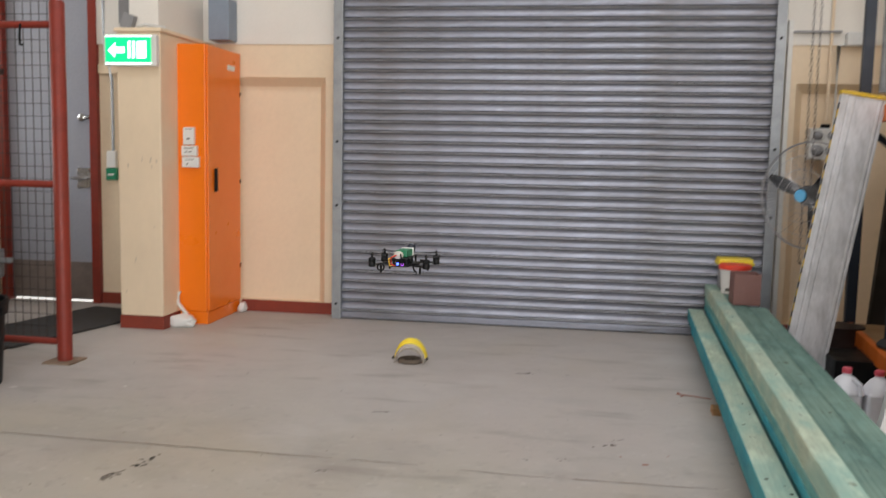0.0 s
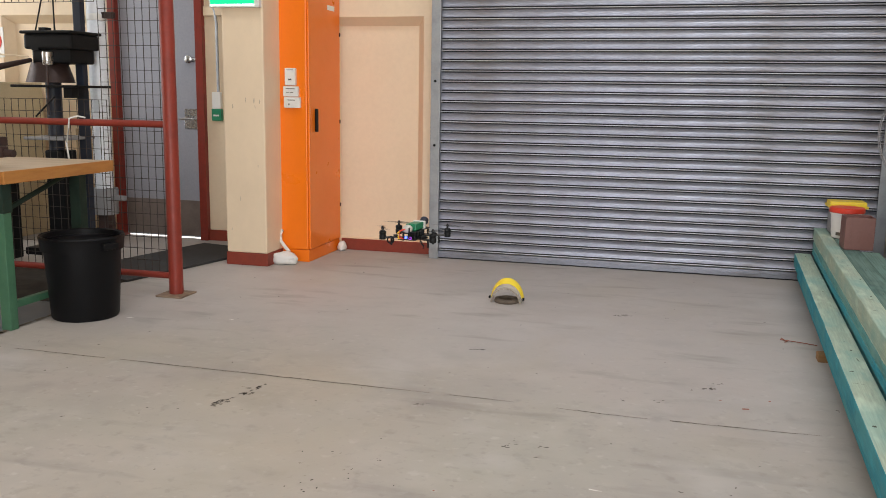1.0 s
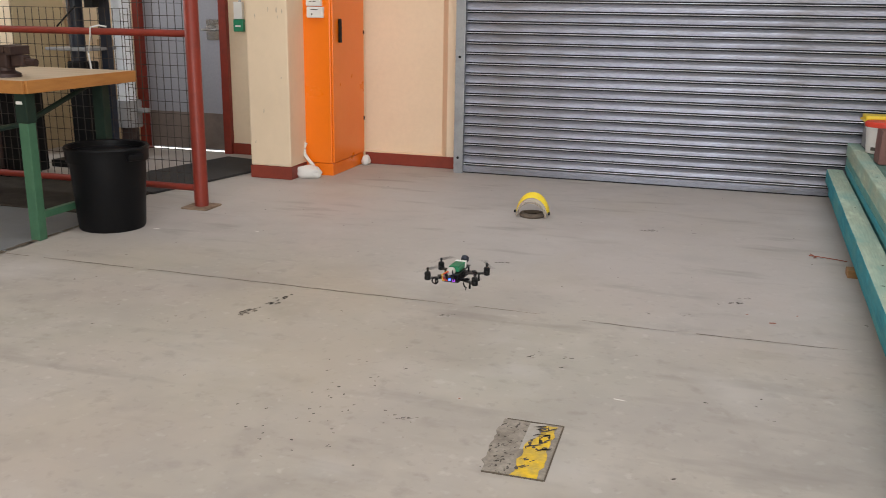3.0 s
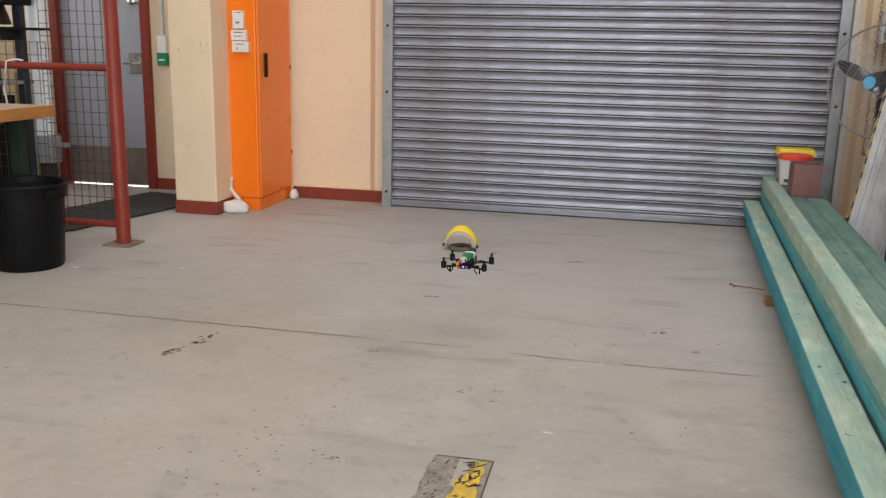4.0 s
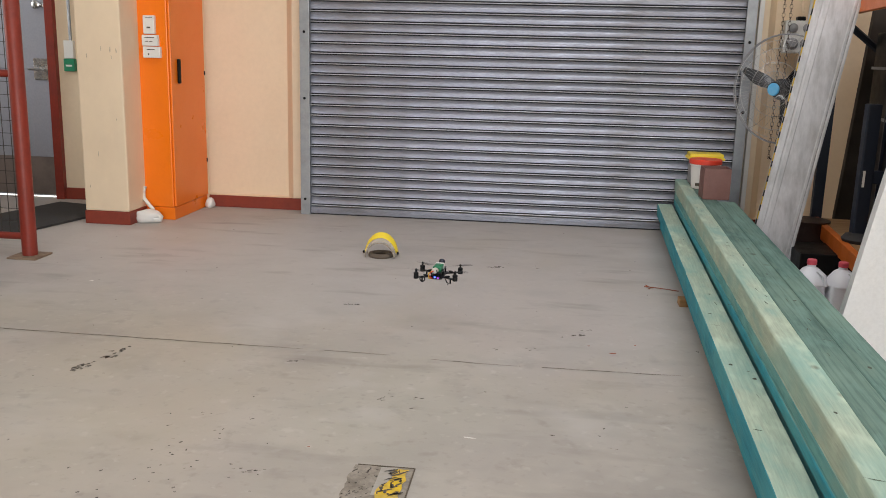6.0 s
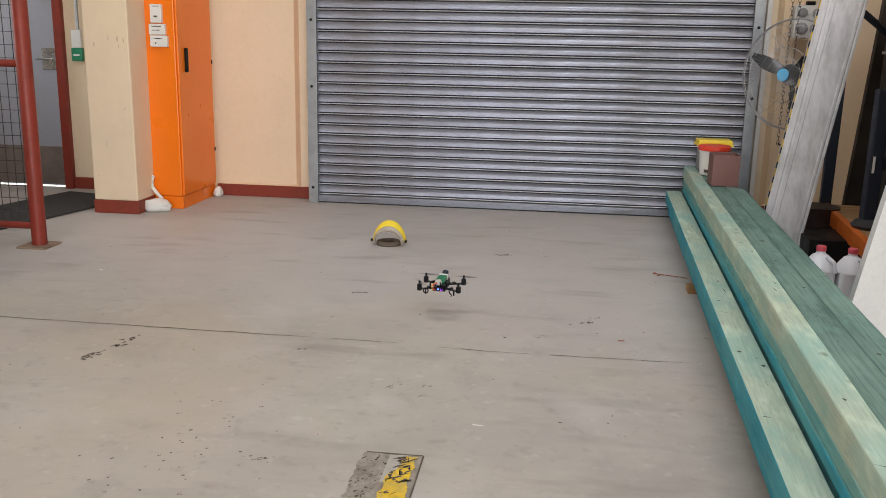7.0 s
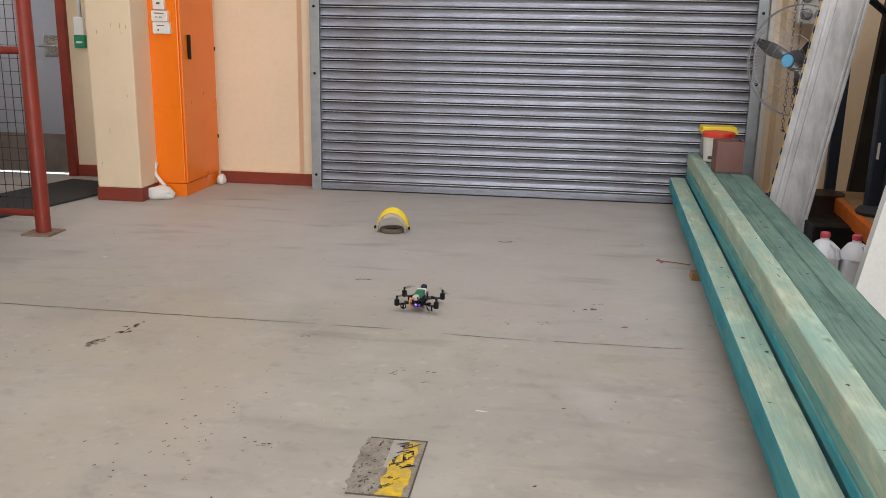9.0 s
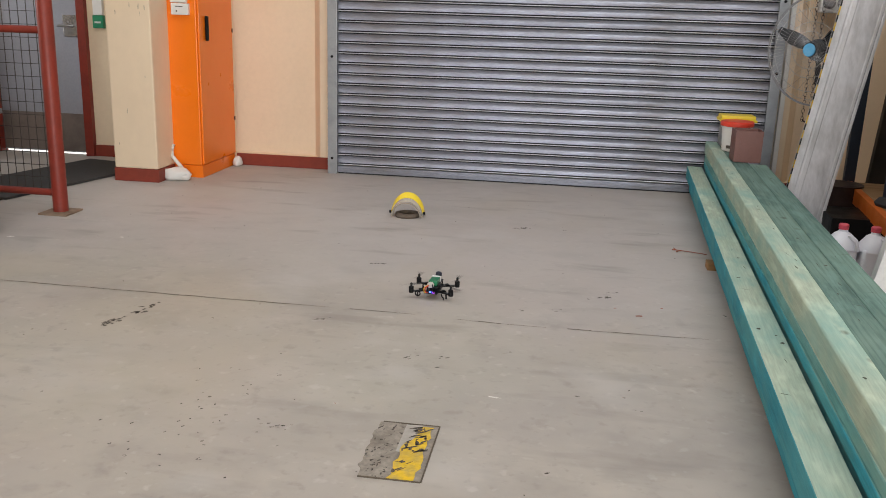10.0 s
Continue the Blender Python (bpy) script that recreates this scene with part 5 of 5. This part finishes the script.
for a in (157, 40, 278):
    bm = bmesh.new()
    vs1 = []
    for i in range(8):
        u = i / 7
        r = 0.06 + 0.265 * u
        w = 0.022 + 0.034 * math.sin(math.pi * min(1, u * 0.9 + 0.12))
        tw = radians(38 - 18 * u)
        vs1.append((bm.verts.new((r, w * math.cos(tw), w * math.sin(tw))), bm.verts.new((r, -w * math.cos(tw) * 0.7, -w * math.sin(tw) * 0.7))))
    for p0, p1 in zip(vs1, vs1[1:]):
        bm.faces.new((p0[0], p1[0], p1[1], p0[1]))
    bmesh.ops.solidify(bm, geom=bm.faces[:], thickness=0.004)
    part("blade", turned(bm, mf @ pose(0, 0, 0, 0, 0, a)), M_FANBLADE, fan, smooth=True)
part("hub", turned(lathe([(0.07, -0.03), (0.07, 0.02), (0.05, 0.035), (0, 0.038)], 24), mf), M_FANBLADE, fan, smooth=True)
part("badge", turned(lathe([(0.040, 0.104), (0.043, 0.108), (0.043, 0.114), (0.038, 0.119), (0, 0.12)], 28), mf), M_BADGE, fan, "pale blue round badge", True)
part("motor", turned(lathe([(0.075, -0.3), (0.095, -0.28), (0.095, -0.15), (0.05, -0.12), (0.05, -0.03)], 24), mf), M_DARK, fan, smooth=True)
bp_ = mf @ Vector((0, 0, -0.2))
part("stand", join(rod((bp_.x, bp_.y, 0.02), (bp_.x, bp_.y, bp_.z - 0.05), 0.022, 12)), M_DARK, fan, smooth=True)
part("base", lathe([(0.17, 0), (0.17, 0.02), (0.06, 0.045), (0.03, 0.06)], 24, (bp_.x, bp_.y, 0)), M_DARK, fan, smooth=True)

# wall fittings beyond the shutter
iso = thing("isolator_box", "grey-white twin isolator switch box on the wall", "switch box", (2.0, 7.4, 1.3))
part("casing", box(1.885, 2.10, 7.33, 7.448, 1.40, 1.64, 0.012), M_PVC, iso)
for x in (1.942, 2.045):
    part("dial", turned(lathe([(0.045, 0), (0.045, 0.012), (0.026, 0.02), (0.026, 0.035)], 20), pose(x, 7.33, 1.47, 90)), M_GREYTUB, iso, "round grey switch dial", True)
    part("dial", turned(lathe([(0.034, 0), (0.034, 0.010), (0.018, 0.02)], 18), pose(x, 7.33, 1.585, 90)), M_GREYTUB, iso, smooth=True)
part("knob", box(1.97, 2.03, 7.34, 7.40, 1.64, 1.67, 0.008), M_DARK, iso)
part("conduit", tube([(2.075, 7.42, 1.64), (2.075, 7.42, 2.26), (2.15, 7.42, 2.28)], 0.014, 8), M_PVC, iso, "cream conduit", True)
part("upper_box", box(2.12, 2.27, 7.37, 7.44, 2.26, 2.36, 0.01), M_PVC, iso)
solid("wall_conduit", tube([(2.02, 7.42, 1.70), (2.02, 7.42, 3.2)], 0.012, 8), M_CREAM, "painted conduit running up the wall", "conduit", smooth=True)
solid("picture_rail", box(1.70, 2.09, 7.405, 7.448, 2.36, 2.375, 0.002), M_GREYTUB, "thin grey rail across the upper wall", "rail", kind="structure")
ch = thing("shutter_chain", "steel hand chain of the roller shutter hanging down", "chain", (1.87, 7.3, 0.75))
bm = []
z = 0.62
i = 0
while z < 2.9:
    for x in (1.855, 1.905):
        n = 8
        a = radians(90) if i % 2 else 0
        pts = [(x + 0.011 * math.cos(2 * math.pi * k / n) * math.cos(a), 7.30 + 0.011 * math.cos(2 * math.pi * k / n) * math.sin(a), z + 0.02 * math.sin(2 * math.pi * k / n)) for k in range(n)]
        bm.append(tube(pts, 0.0017, 4, True))
    z += 0.031
    i += 1
bm.append(tube([(1.855, 7.3, 0.62), (1.865, 7.3, 0.605), (1.88, 7.3, 0.60), (1.895, 7.3, 0.605), (1.905, 7.3, 0.62)], 0.006, 5))
part("links", join(*bm), M_IRON, ch)
part("sprocket", turned(lathe([(0.11, -0.01), (0.11, 0.01)], 20), pose(1.88, 7.3, 2.95, 90)), M_DARK, ch)

# racking
TR = Matrix.Translation((1.995, 6.0, 0)) @ pose(0, 0, 0, 0, 0, -5.6) @ Matrix.Translation((-2.16, -6.0, 0))      # the rack stands askew
rk = thing("pallet_rack", "blue pallet rack with orange beams and wooden shelves", "rack", (2.6, 6.0, 0))
for x, y in ((2.15, 6.75), (2.15, 4.2), (3.1, 6.75), (3.1, 4.2)):
    part("upright", turned(join(box(x, x + 0.07, y, y + 0.012, 0.0, 3.4, 0.002), box(x, x + 0.012, y + 0.012, y + 0.06, 0, 3.4), box(x + 0.058, x + 0.07, y + 0.012, y + 0.06, 0, 3.4)), TR), M_NAVY, rk, "dark blue perforated upright")
for y in (6.78, 4.23):
    for z0, z1 in ((1.62, 0.92), (2.6, 1.7)):
        part("brace", turned(rod((2.22, y, z0), (3.1, y, z1), 0.024, 6), TR), M_NAVY, rk)
for z in (0.16, 1.64):
    for x in (2.16, 3.12):
        part("beam", turned(box(x, x + 0.045, 4.27, 6.75, z, z + 0.10, 0.004), TR), M_RACKO, rk, "orange steel shelf beam")
    for i in range(9):
        part("shelf_board", turned(box(2.21, 3.11, 4.3 + i * 0.27, 4.3 + i * 0.27 + 0.267, z + 0.075, z + 0.097, 0.003), TR), M_PLY, rk)
tt = thing("tool_stand", "dark blue steel tool stand on the lower rack shelf", "stand", (2.12, 5.9, 0.26))
part("column", box(2.055, 2.135, 5.86, 5.94, 0.30, 1.1, 0.01), M_NAVY, tt)
part("column", box(2.25, 2.33, 5.84, 5.92, 0.262, 1.0, 0.01), M_NAVY, tt)
part("crosspiece", box(2.136, 2.249, 5.87, 5.91, 0.62, 0.70, 0.006), M_NAVY, tt)
part("foot", lathe([(0.11, 0), (0.12, 0.02), (0.10, 0.045), (0.06, 0.055)], 20, (2.115, 5.87, 0.258)), M_RUBBER, tt, smooth=True)
part("label_strip", box(2.070, 2.084, 5.856, 5.8595, 0.60, 0.70), M_PLASTICW, tt)
solid("rusty_drum", lathe([(0.0, 0.0), (0.15, 0.0), (0.15, 0.01), (0.146, 0.02), (0.146, 0.25), (0.15, 0.26), (0.15, 0.27), (0, 0.265)], 24, (1.98, 6.55, 0)), M_IRON, "dark rusty drum on the floor beside the rack", "drum", smooth=True)
solid("dark_crate", box(1.76, 2.1, 5.85, 6.25, 0.0, 0.17, 0.008), M_DARK, "low dark crate on the floor behind the jugs", "crate")
rnd = random.Random(31)
yy = 4.42
while yy < 5.6:
    d_ = rnd.uniform(0.22, 0.36)
    if not 5.3 < yy + d_ / 2 < 5.62:
        h_ = rnd.uniform(0.75, 1.15)
        solid("equipment_case", turned(box(2.50 + rnd.uniform(-0.05, 0.1), 3.05, yy, yy + d_, 0.258, 0.258 + h_, 0.015), TR), rnd.choice((M_DARK, M_RUBBER, M_NAVY, M_DARK)),
              "dark equipment case standing on the lower rack shelf", "case", group="cases on the rack")
    yy += d_ + 0.02
TC = TR @ Matrix.Translation((0.13, 0.02, 0))
eq = thing("steel_cupboard", "black steel cupboard standing on the lower rack shelf", "cupboard", (2.66, 6.2, 0.258))
part("body", turned(box(2.29, 3.05, 5.74, 6.66, 0.258, 1.54, 0.008), TC), M_DARK, eq)
for z in (0.62, 0.98, 1.3):
    part("ledge", turned(box(2.272, 2.289, 5.76, 6.64, z, z + 0.018, 0.002), TC), M_GREYTUB, eq)
part("stile", turned(box(2.27, 2.289, 6.12, 6.145, 0.3, 1.5, 0.002), TC), M_NAVY, eq)
M_BOARD = mat("dark_brown_boards", (0.05, 0.037, 0.028), 0.7, dark=(0.02, 0.015, 0.012), scale=4, amount=0.7)
lb = thing("leaning_boards", "dark brown boards leaning behind the rack", "boards", (2.5, 6.98, 0))
for k in range(3):
    part("board", turned(box(0.0, 0.42 - 0.05 * k, 0.045 * k, 0.045 * k + 0.04, 0.0, 2.0 - 0.12 * k, 0.003), Matrix.Translation((2.262 + 0.012 * k, 6.93, 0.0)) @ pose(0, 0, 0, 0, 3.9, 0)), M_BOARD, lb)
solid("upper_pipe", rod((2.36, 7.2, 1.9), (2.36, 7.2, CEIL), 0.045, 14), M_GALV, "grey steel downpipe on the wall", "pipe", smooth=True)

# ---- face shield on the floor ----
fs = thing("face_shield", "yellow-browed clear plastic face shield lying on the floor", "face shield", (-0.9, 5.93, 0))
HX, HY = -0.902, 5.93
def band(r0, rz0, a0, a1, y0, y1, th, n=20, dz=0.0):
    bm = bmesh.new()
    rows = []
    for i in range(n + 1):
        a = radians(a0 + (a1 - a0) * i / n)
        row = []
        for rr, rz, yy in ((r0, rz0, y0), (r0, rz0, y1), (r0 - th, rz0 - th, y1), (r0 - th, rz0 - th, y0)):
            row.append(bm.verts.new((HX + rr * math.cos(a), yy, dz + rz * math.sin(a))))
        rows.append(row)
    for p, q in zip(rows, rows[1:]):
        for j in range(4):
            bm.faces.new((p[j], p[(j + 1) % 4], q[(j + 1) % 4], q[j]))
    bm.faces.new(rows[0])
    bm.faces.new(rows[-1])
    return bm
def shell(arcs, th, n=24):
    """A thin skin over arches, each (half width, height, y, lift, first angle)."""
    bm = bmesh.new()
    rows = []
    for hw, hh, y, up, a0 in arcs:
        rows.append([bm.verts.new((HX + hw * math.cos(radians(a0 + (180 - 2 * a0) * i / n)), y, up + hh * math.sin(radians(a0 + (180 - 2 * a0) * i / n)))) for i in range(n + 1)])
    for p, q in zip(rows, rows[1:]):
        for i in range(n):
            bm.faces.new((p[i], p[i + 1], q[i + 1], q[i]))
    bmesh.ops.recalc_face_normals(bm, faces=bm.faces)
    bmesh.ops.solidify(bm, geom=bm.faces[:], thickness=th)
    return bm
part("brow_guard", shell([(0.109, 0.146, HY - 0.002, 0.012, 10), (0.113, 0.150, HY - 0.012, 0.010, 9), (0.112, 0.140, HY - 0.036, 0.006, 10), (0.108, 0.127, HY - 0.055, 0.003, 13)], 0.004), M_YELLOW, fs, "yellow plastic brow guard", True)
part("visor", shell([(0.107, 0.126, HY - 0.052, 0.003, 2), (0.102, 0.106, HY - 0.085, 0.003, 2)], 0.003), M_VISOR, fs, "clear scratched plastic visor", True)
part("headband", band(0.099, 0.104, 3, 177, HY - 0.096, HY - 0.084, 0.006, dz=0.0), M_TAUPE, fs, "taupe plastic headband", True)
part("strap", band(0.108, 0.118, 2, 178, HY + 0.02, HY + 0.035, 0.004, dz=0.0), M_TAUPE, fs, "taupe plastic strap", True)
part("brow_pad", turned(lathe([(0.085, 0.0), (0.09, 0.02), (0.085, 0.045), (0.06, 0.05), (0.055, 0.02), (0.06, 0)], 24), Matrix.Translation((HX, HY - 0.03, 0.0)) @ Matrix.Diagonal((0.95, 1.0, 0.55, 1))), M_FOAM, fs, "dirty brown brow pad", True)
for s in (-1, 1):
    part("pivot_knob", turned(lathe([(0.010, 0), (0.010, 0.010), (0.006, 0.013)], 12), Matrix.Translation((HX + s * 0.108, HY - 0.05, 0.030)) @ pose(0, 0, 0, 0, 90 * s)), M_BLACK, fs)

# ---- quadcopter ----
q = thing("quadcopter", "small black racing quadcopter with a green battery, flying", "drone", (0, 0, 0))
HW, HL = 0.096, 0.075                # half the motor spacing across and along
part("bottom_plate", box(-0.032, 0.032, -0.085, 0.085, -0.010, -0.007, 0.0), M_CARBON, q)
part("top_plate", box(-0.026, 0.026, -0.07, 0.08, 0.015, 0.018, 0.0), M_CARBON, q)
for x in (-0.022, 0.022):
    for y in (-0.06, 0.0, 0.07):
        part("standoff", rod((x, y, -0.007), (x, y, 0.015), 0.0035, 8), M_DARK, q)
part("flight_stack", box(-0.02, 0.02, -0.025, 0.04, -0.006, 0.013, 0.002), M_DARK, q)
PROPS = []
for sx in (-1, 1):
    for sy in (-1, 1):
        mx, my = sx * HW, sy * HL
        part("arm", turned(box(-0.008, 0.008, 0.0, math.hypot(mx, my - sy * 0.03), -0.010, -0.004, 0.001), Matrix.Translation((0, sy * 0.03, 0)) @ pose(0, 0, 0, 0, 0, math.degrees(math.atan2(-mx, my - sy * 0.03)))), M_CARBON, q)
        mo = part("motor", lathe([(0.011, -0.014), (0.0125, -0.011), (0.0125, 0.002), (0.011, 0.004), (0.0125, 0.006), (0.0125, 0.014), (0.009, 0.018), (0.004, 0.019), (0.004, 0.034), (0.0, 0.036)], 14, (mx, my, 0)), M_DARK, q, smooth=True)
        part("speed_controller", turned(box(-0.007, 0.007, -0.014, 0.014, 0, 0.006, 0.001), Matrix.Translation((mx * 0.55, my * 0.72, -0.004)) @ pose(0, 0, 0, 0, 0, 35 * sx * sy)), M_DARK, q)
        bm = []
        for half in (0, 180):
            b_ = bmesh.new()
            rows = []
            for i in range(7):
                u = i / 6
                r, w, tw = 0.004 + 0.060 * u, 0.0065 * (1 - 0.55 * u ** 2) + 0.001, radians(28 - 18 * u)
                rows.append((b_.verts.new((r, w * math.cos(tw), w * math.sin(tw))), b_.verts.new((r, -w * math.cos(tw), -w * math.sin(tw)))))
            for p0, p1 in zip(rows, rows[1:]):
                b_.faces.new((p0[0], p1[0], p1[1], p0[1]))
            bmesh.ops.solidify(b_, geom=b_.faces[:], thickness=0.0012)
            bm.append(turned(b_, pose(0, 0, 0, 0, 0, half)))
        pr = new("propeller", finish("propeller", join(*bm, lathe([(0.006, -0.003), (0.006, 0.003)], 10)), M_PROP))
        pr.parent = q
        pr.location = (mx, my, 0.028)
        PROPS.append((pr, mx, my, sx * sy))
part("battery", box(-0.020, 0.020, -0.045, 0.055, 0.019, 0.043, 0.004), M_BATT, q, "green wrapped battery pack")
part("battery_strap", box(-0.0215, 0.0215, 0.028, 0.046, 0.017, 0.0445, 0.002), M_PLASTICW, q, "white battery strap")
part("nose_dome", turned(lathe([(0.0, 0.013), (0.008, 0.012), (0.015, 0.007), (0.018, 0.0), (0.016, -0.008)], 16), pose(-0.006, -0.060, 0.028, 20)), M_NOSE, q, "pale grey plastic nose dome", True)
part("antenna", turned(lathe([(0.003, 0), (0.003, 0.012), (0.014, 0.013), (0.016, 0.018), (0.015, 0.030), (0.009, 0.035), (0, 0.036)], 14), pose(0, 0.072, 0.022, -42)), mat("navy_antenna_cap", (0.008, 0.012, 0.028), 0.4), q, "dark blue antenna cap", True)
part("led", box(-0.004, 0.004, -0.093, -0.088, -0.003, 0.005, 0.002), M_LED, q, "glowing blue lamp")
part("led", box(0.010, 0.020, -0.089, -0.086, -0.006, 0.004, 0.001), M_LEDP, q, "glowing violet lamp")
part("lead", tube([(-0.006, -0.07, 0.03), (-0.024, -0.09, 0.022), (-0.024, -0.088, 0.0), (-0.012, -0.08, -0.008)], 0.0028, 6), M_REDWIRE, q, "red power lead", True)
part("lead", tube([(-0.012, -0.065, 0.03), (-0.034, -0.084, 0.015), (-0.03, -0.085, -0.006), (-0.018, -0.078, -0.010)], 0.0028, 6), M_YELWIRE, q, "yellow lead", True)
part("lead", tube([(0.004, -0.07, 0.032), (0.014, -0.094, 0.02), (0.016, -0.09, -0.002)], 0.0028, 6), M_DARK, q, smooth=True)
part("camera_ring", turned(tube([(0.012 * math.cos(2 * math.pi * i / 12), 0.012 * math.sin(2 * math.pi * i / 12), 0) for i in range(12)], 0.003, 6, True), pose(-0.064, -0.078, -0.014, 90)), M_DARK, q, smooth=True)
part("skid_wire", tube([(0.05, -0.075, -0.008), (0.056, -0.08, -0.02), (0.066, -0.084, -0.026), (0.062, -0.082, -0.034)], 0.003, 6), M_DARK, q, smooth=True)
for sx in (-1, 1):
    for sy in (-1, 1):
        part("foot", rod((sx * 0.07, sy * 0.055, -0.010), (sx * 0.07, sy * 0.055, -0.036), 0.004, 8), M_DARK, q)

FLIGHT = [
    (0, -0.43, 3.25, 0.999, 0, 0, -4),
    (0.3, -0.526, 3.25, 0.904, 0, 0, -4),
    (0.5, -0.632, 3.25, 0.849, 2, 2, -4),
    (0.8, -0.707, 3.25, 0.862, 0, 0, -4),
    (1, -0.751, 3.25, 0.857, 0, 0, -5),
    (1.5, -0.824, 3.2, 0.867, 0, 2, -5),
    (2, -0.831, 3.2, 0.768, 2, 4, -4),
    (2.3, -0.821, 3.2, 0.606, 0, 0, -4),
    (2.5, -0.826, 3.25, 0.483, 3, 2, -4),
    (2.7, -0.797, 3.3, 0.34, 0, 0, -4),
    (3.8, -0.589, 4.05, 0.307, 0, 0, -4),
    (4, -0.551, 4.2, 0.339, 0, 0, -4),
    (4.5, -0.392, 4.4, 0.354, 0, 0, -4),
    (5, -0.247, 4.42, 0.371, 0, 0, -4),
    (5.2, -0.252, 4.42, 0.35, 0, 0, -4),
    (6.3, -0.357, 4.45, 0.237, 0, 0, -4),
    (6.5, -0.356, 4.45, 0.207, 0, 0, -4),
    (7, -0.358, 4.42, 0.158, 0, 0, -4),
    (7.5, -0.37, 4.4, 0.114, 0, 0, -4),
    (8, -0.405, 4.38, 0.135, 0, 0, -4),
    (8.2, -0.43, 4.37, 0.118, 0, 0, -4),
    (8.3, -0.44, 4.35, 0.096, 0, 0, -4),
    (8.4, -0.448, 4.33, 0.074, 0, 0, -4),
    (8.55, -0.449, 4.323, 0.04, 0, 0, -4),
    (8.7, -0.465, 4.324, 0.04, 0, 0, -4),
    (8.87, -0.469, 4.3, 0.076, 0, 0, -4),
    (9.02, -0.463, 4.3, 0.04, 0, 0, -4),
    (9.5, -0.462, 4.285, 0.04, 0, 0, -4),
    (10, -0.459, 4.278, 0.04, 0, 0, -4),
]


def motions():
    rows = []
    for t, x, y, z, rx, ry, rz in FLIGHT:
        rows.append((t, pose(x, y, z, rx, ry, rz)))
    walk(q, rows)
    for pr, mx, my, sense in PROPS:
        spin = [(i / FPS, pose(mx, my, 0.028, 0, 0, sense * ((71 * i) % 360) + mx * 300)) for i in range(0, 301)]
        walk(pr, spin)


motions()
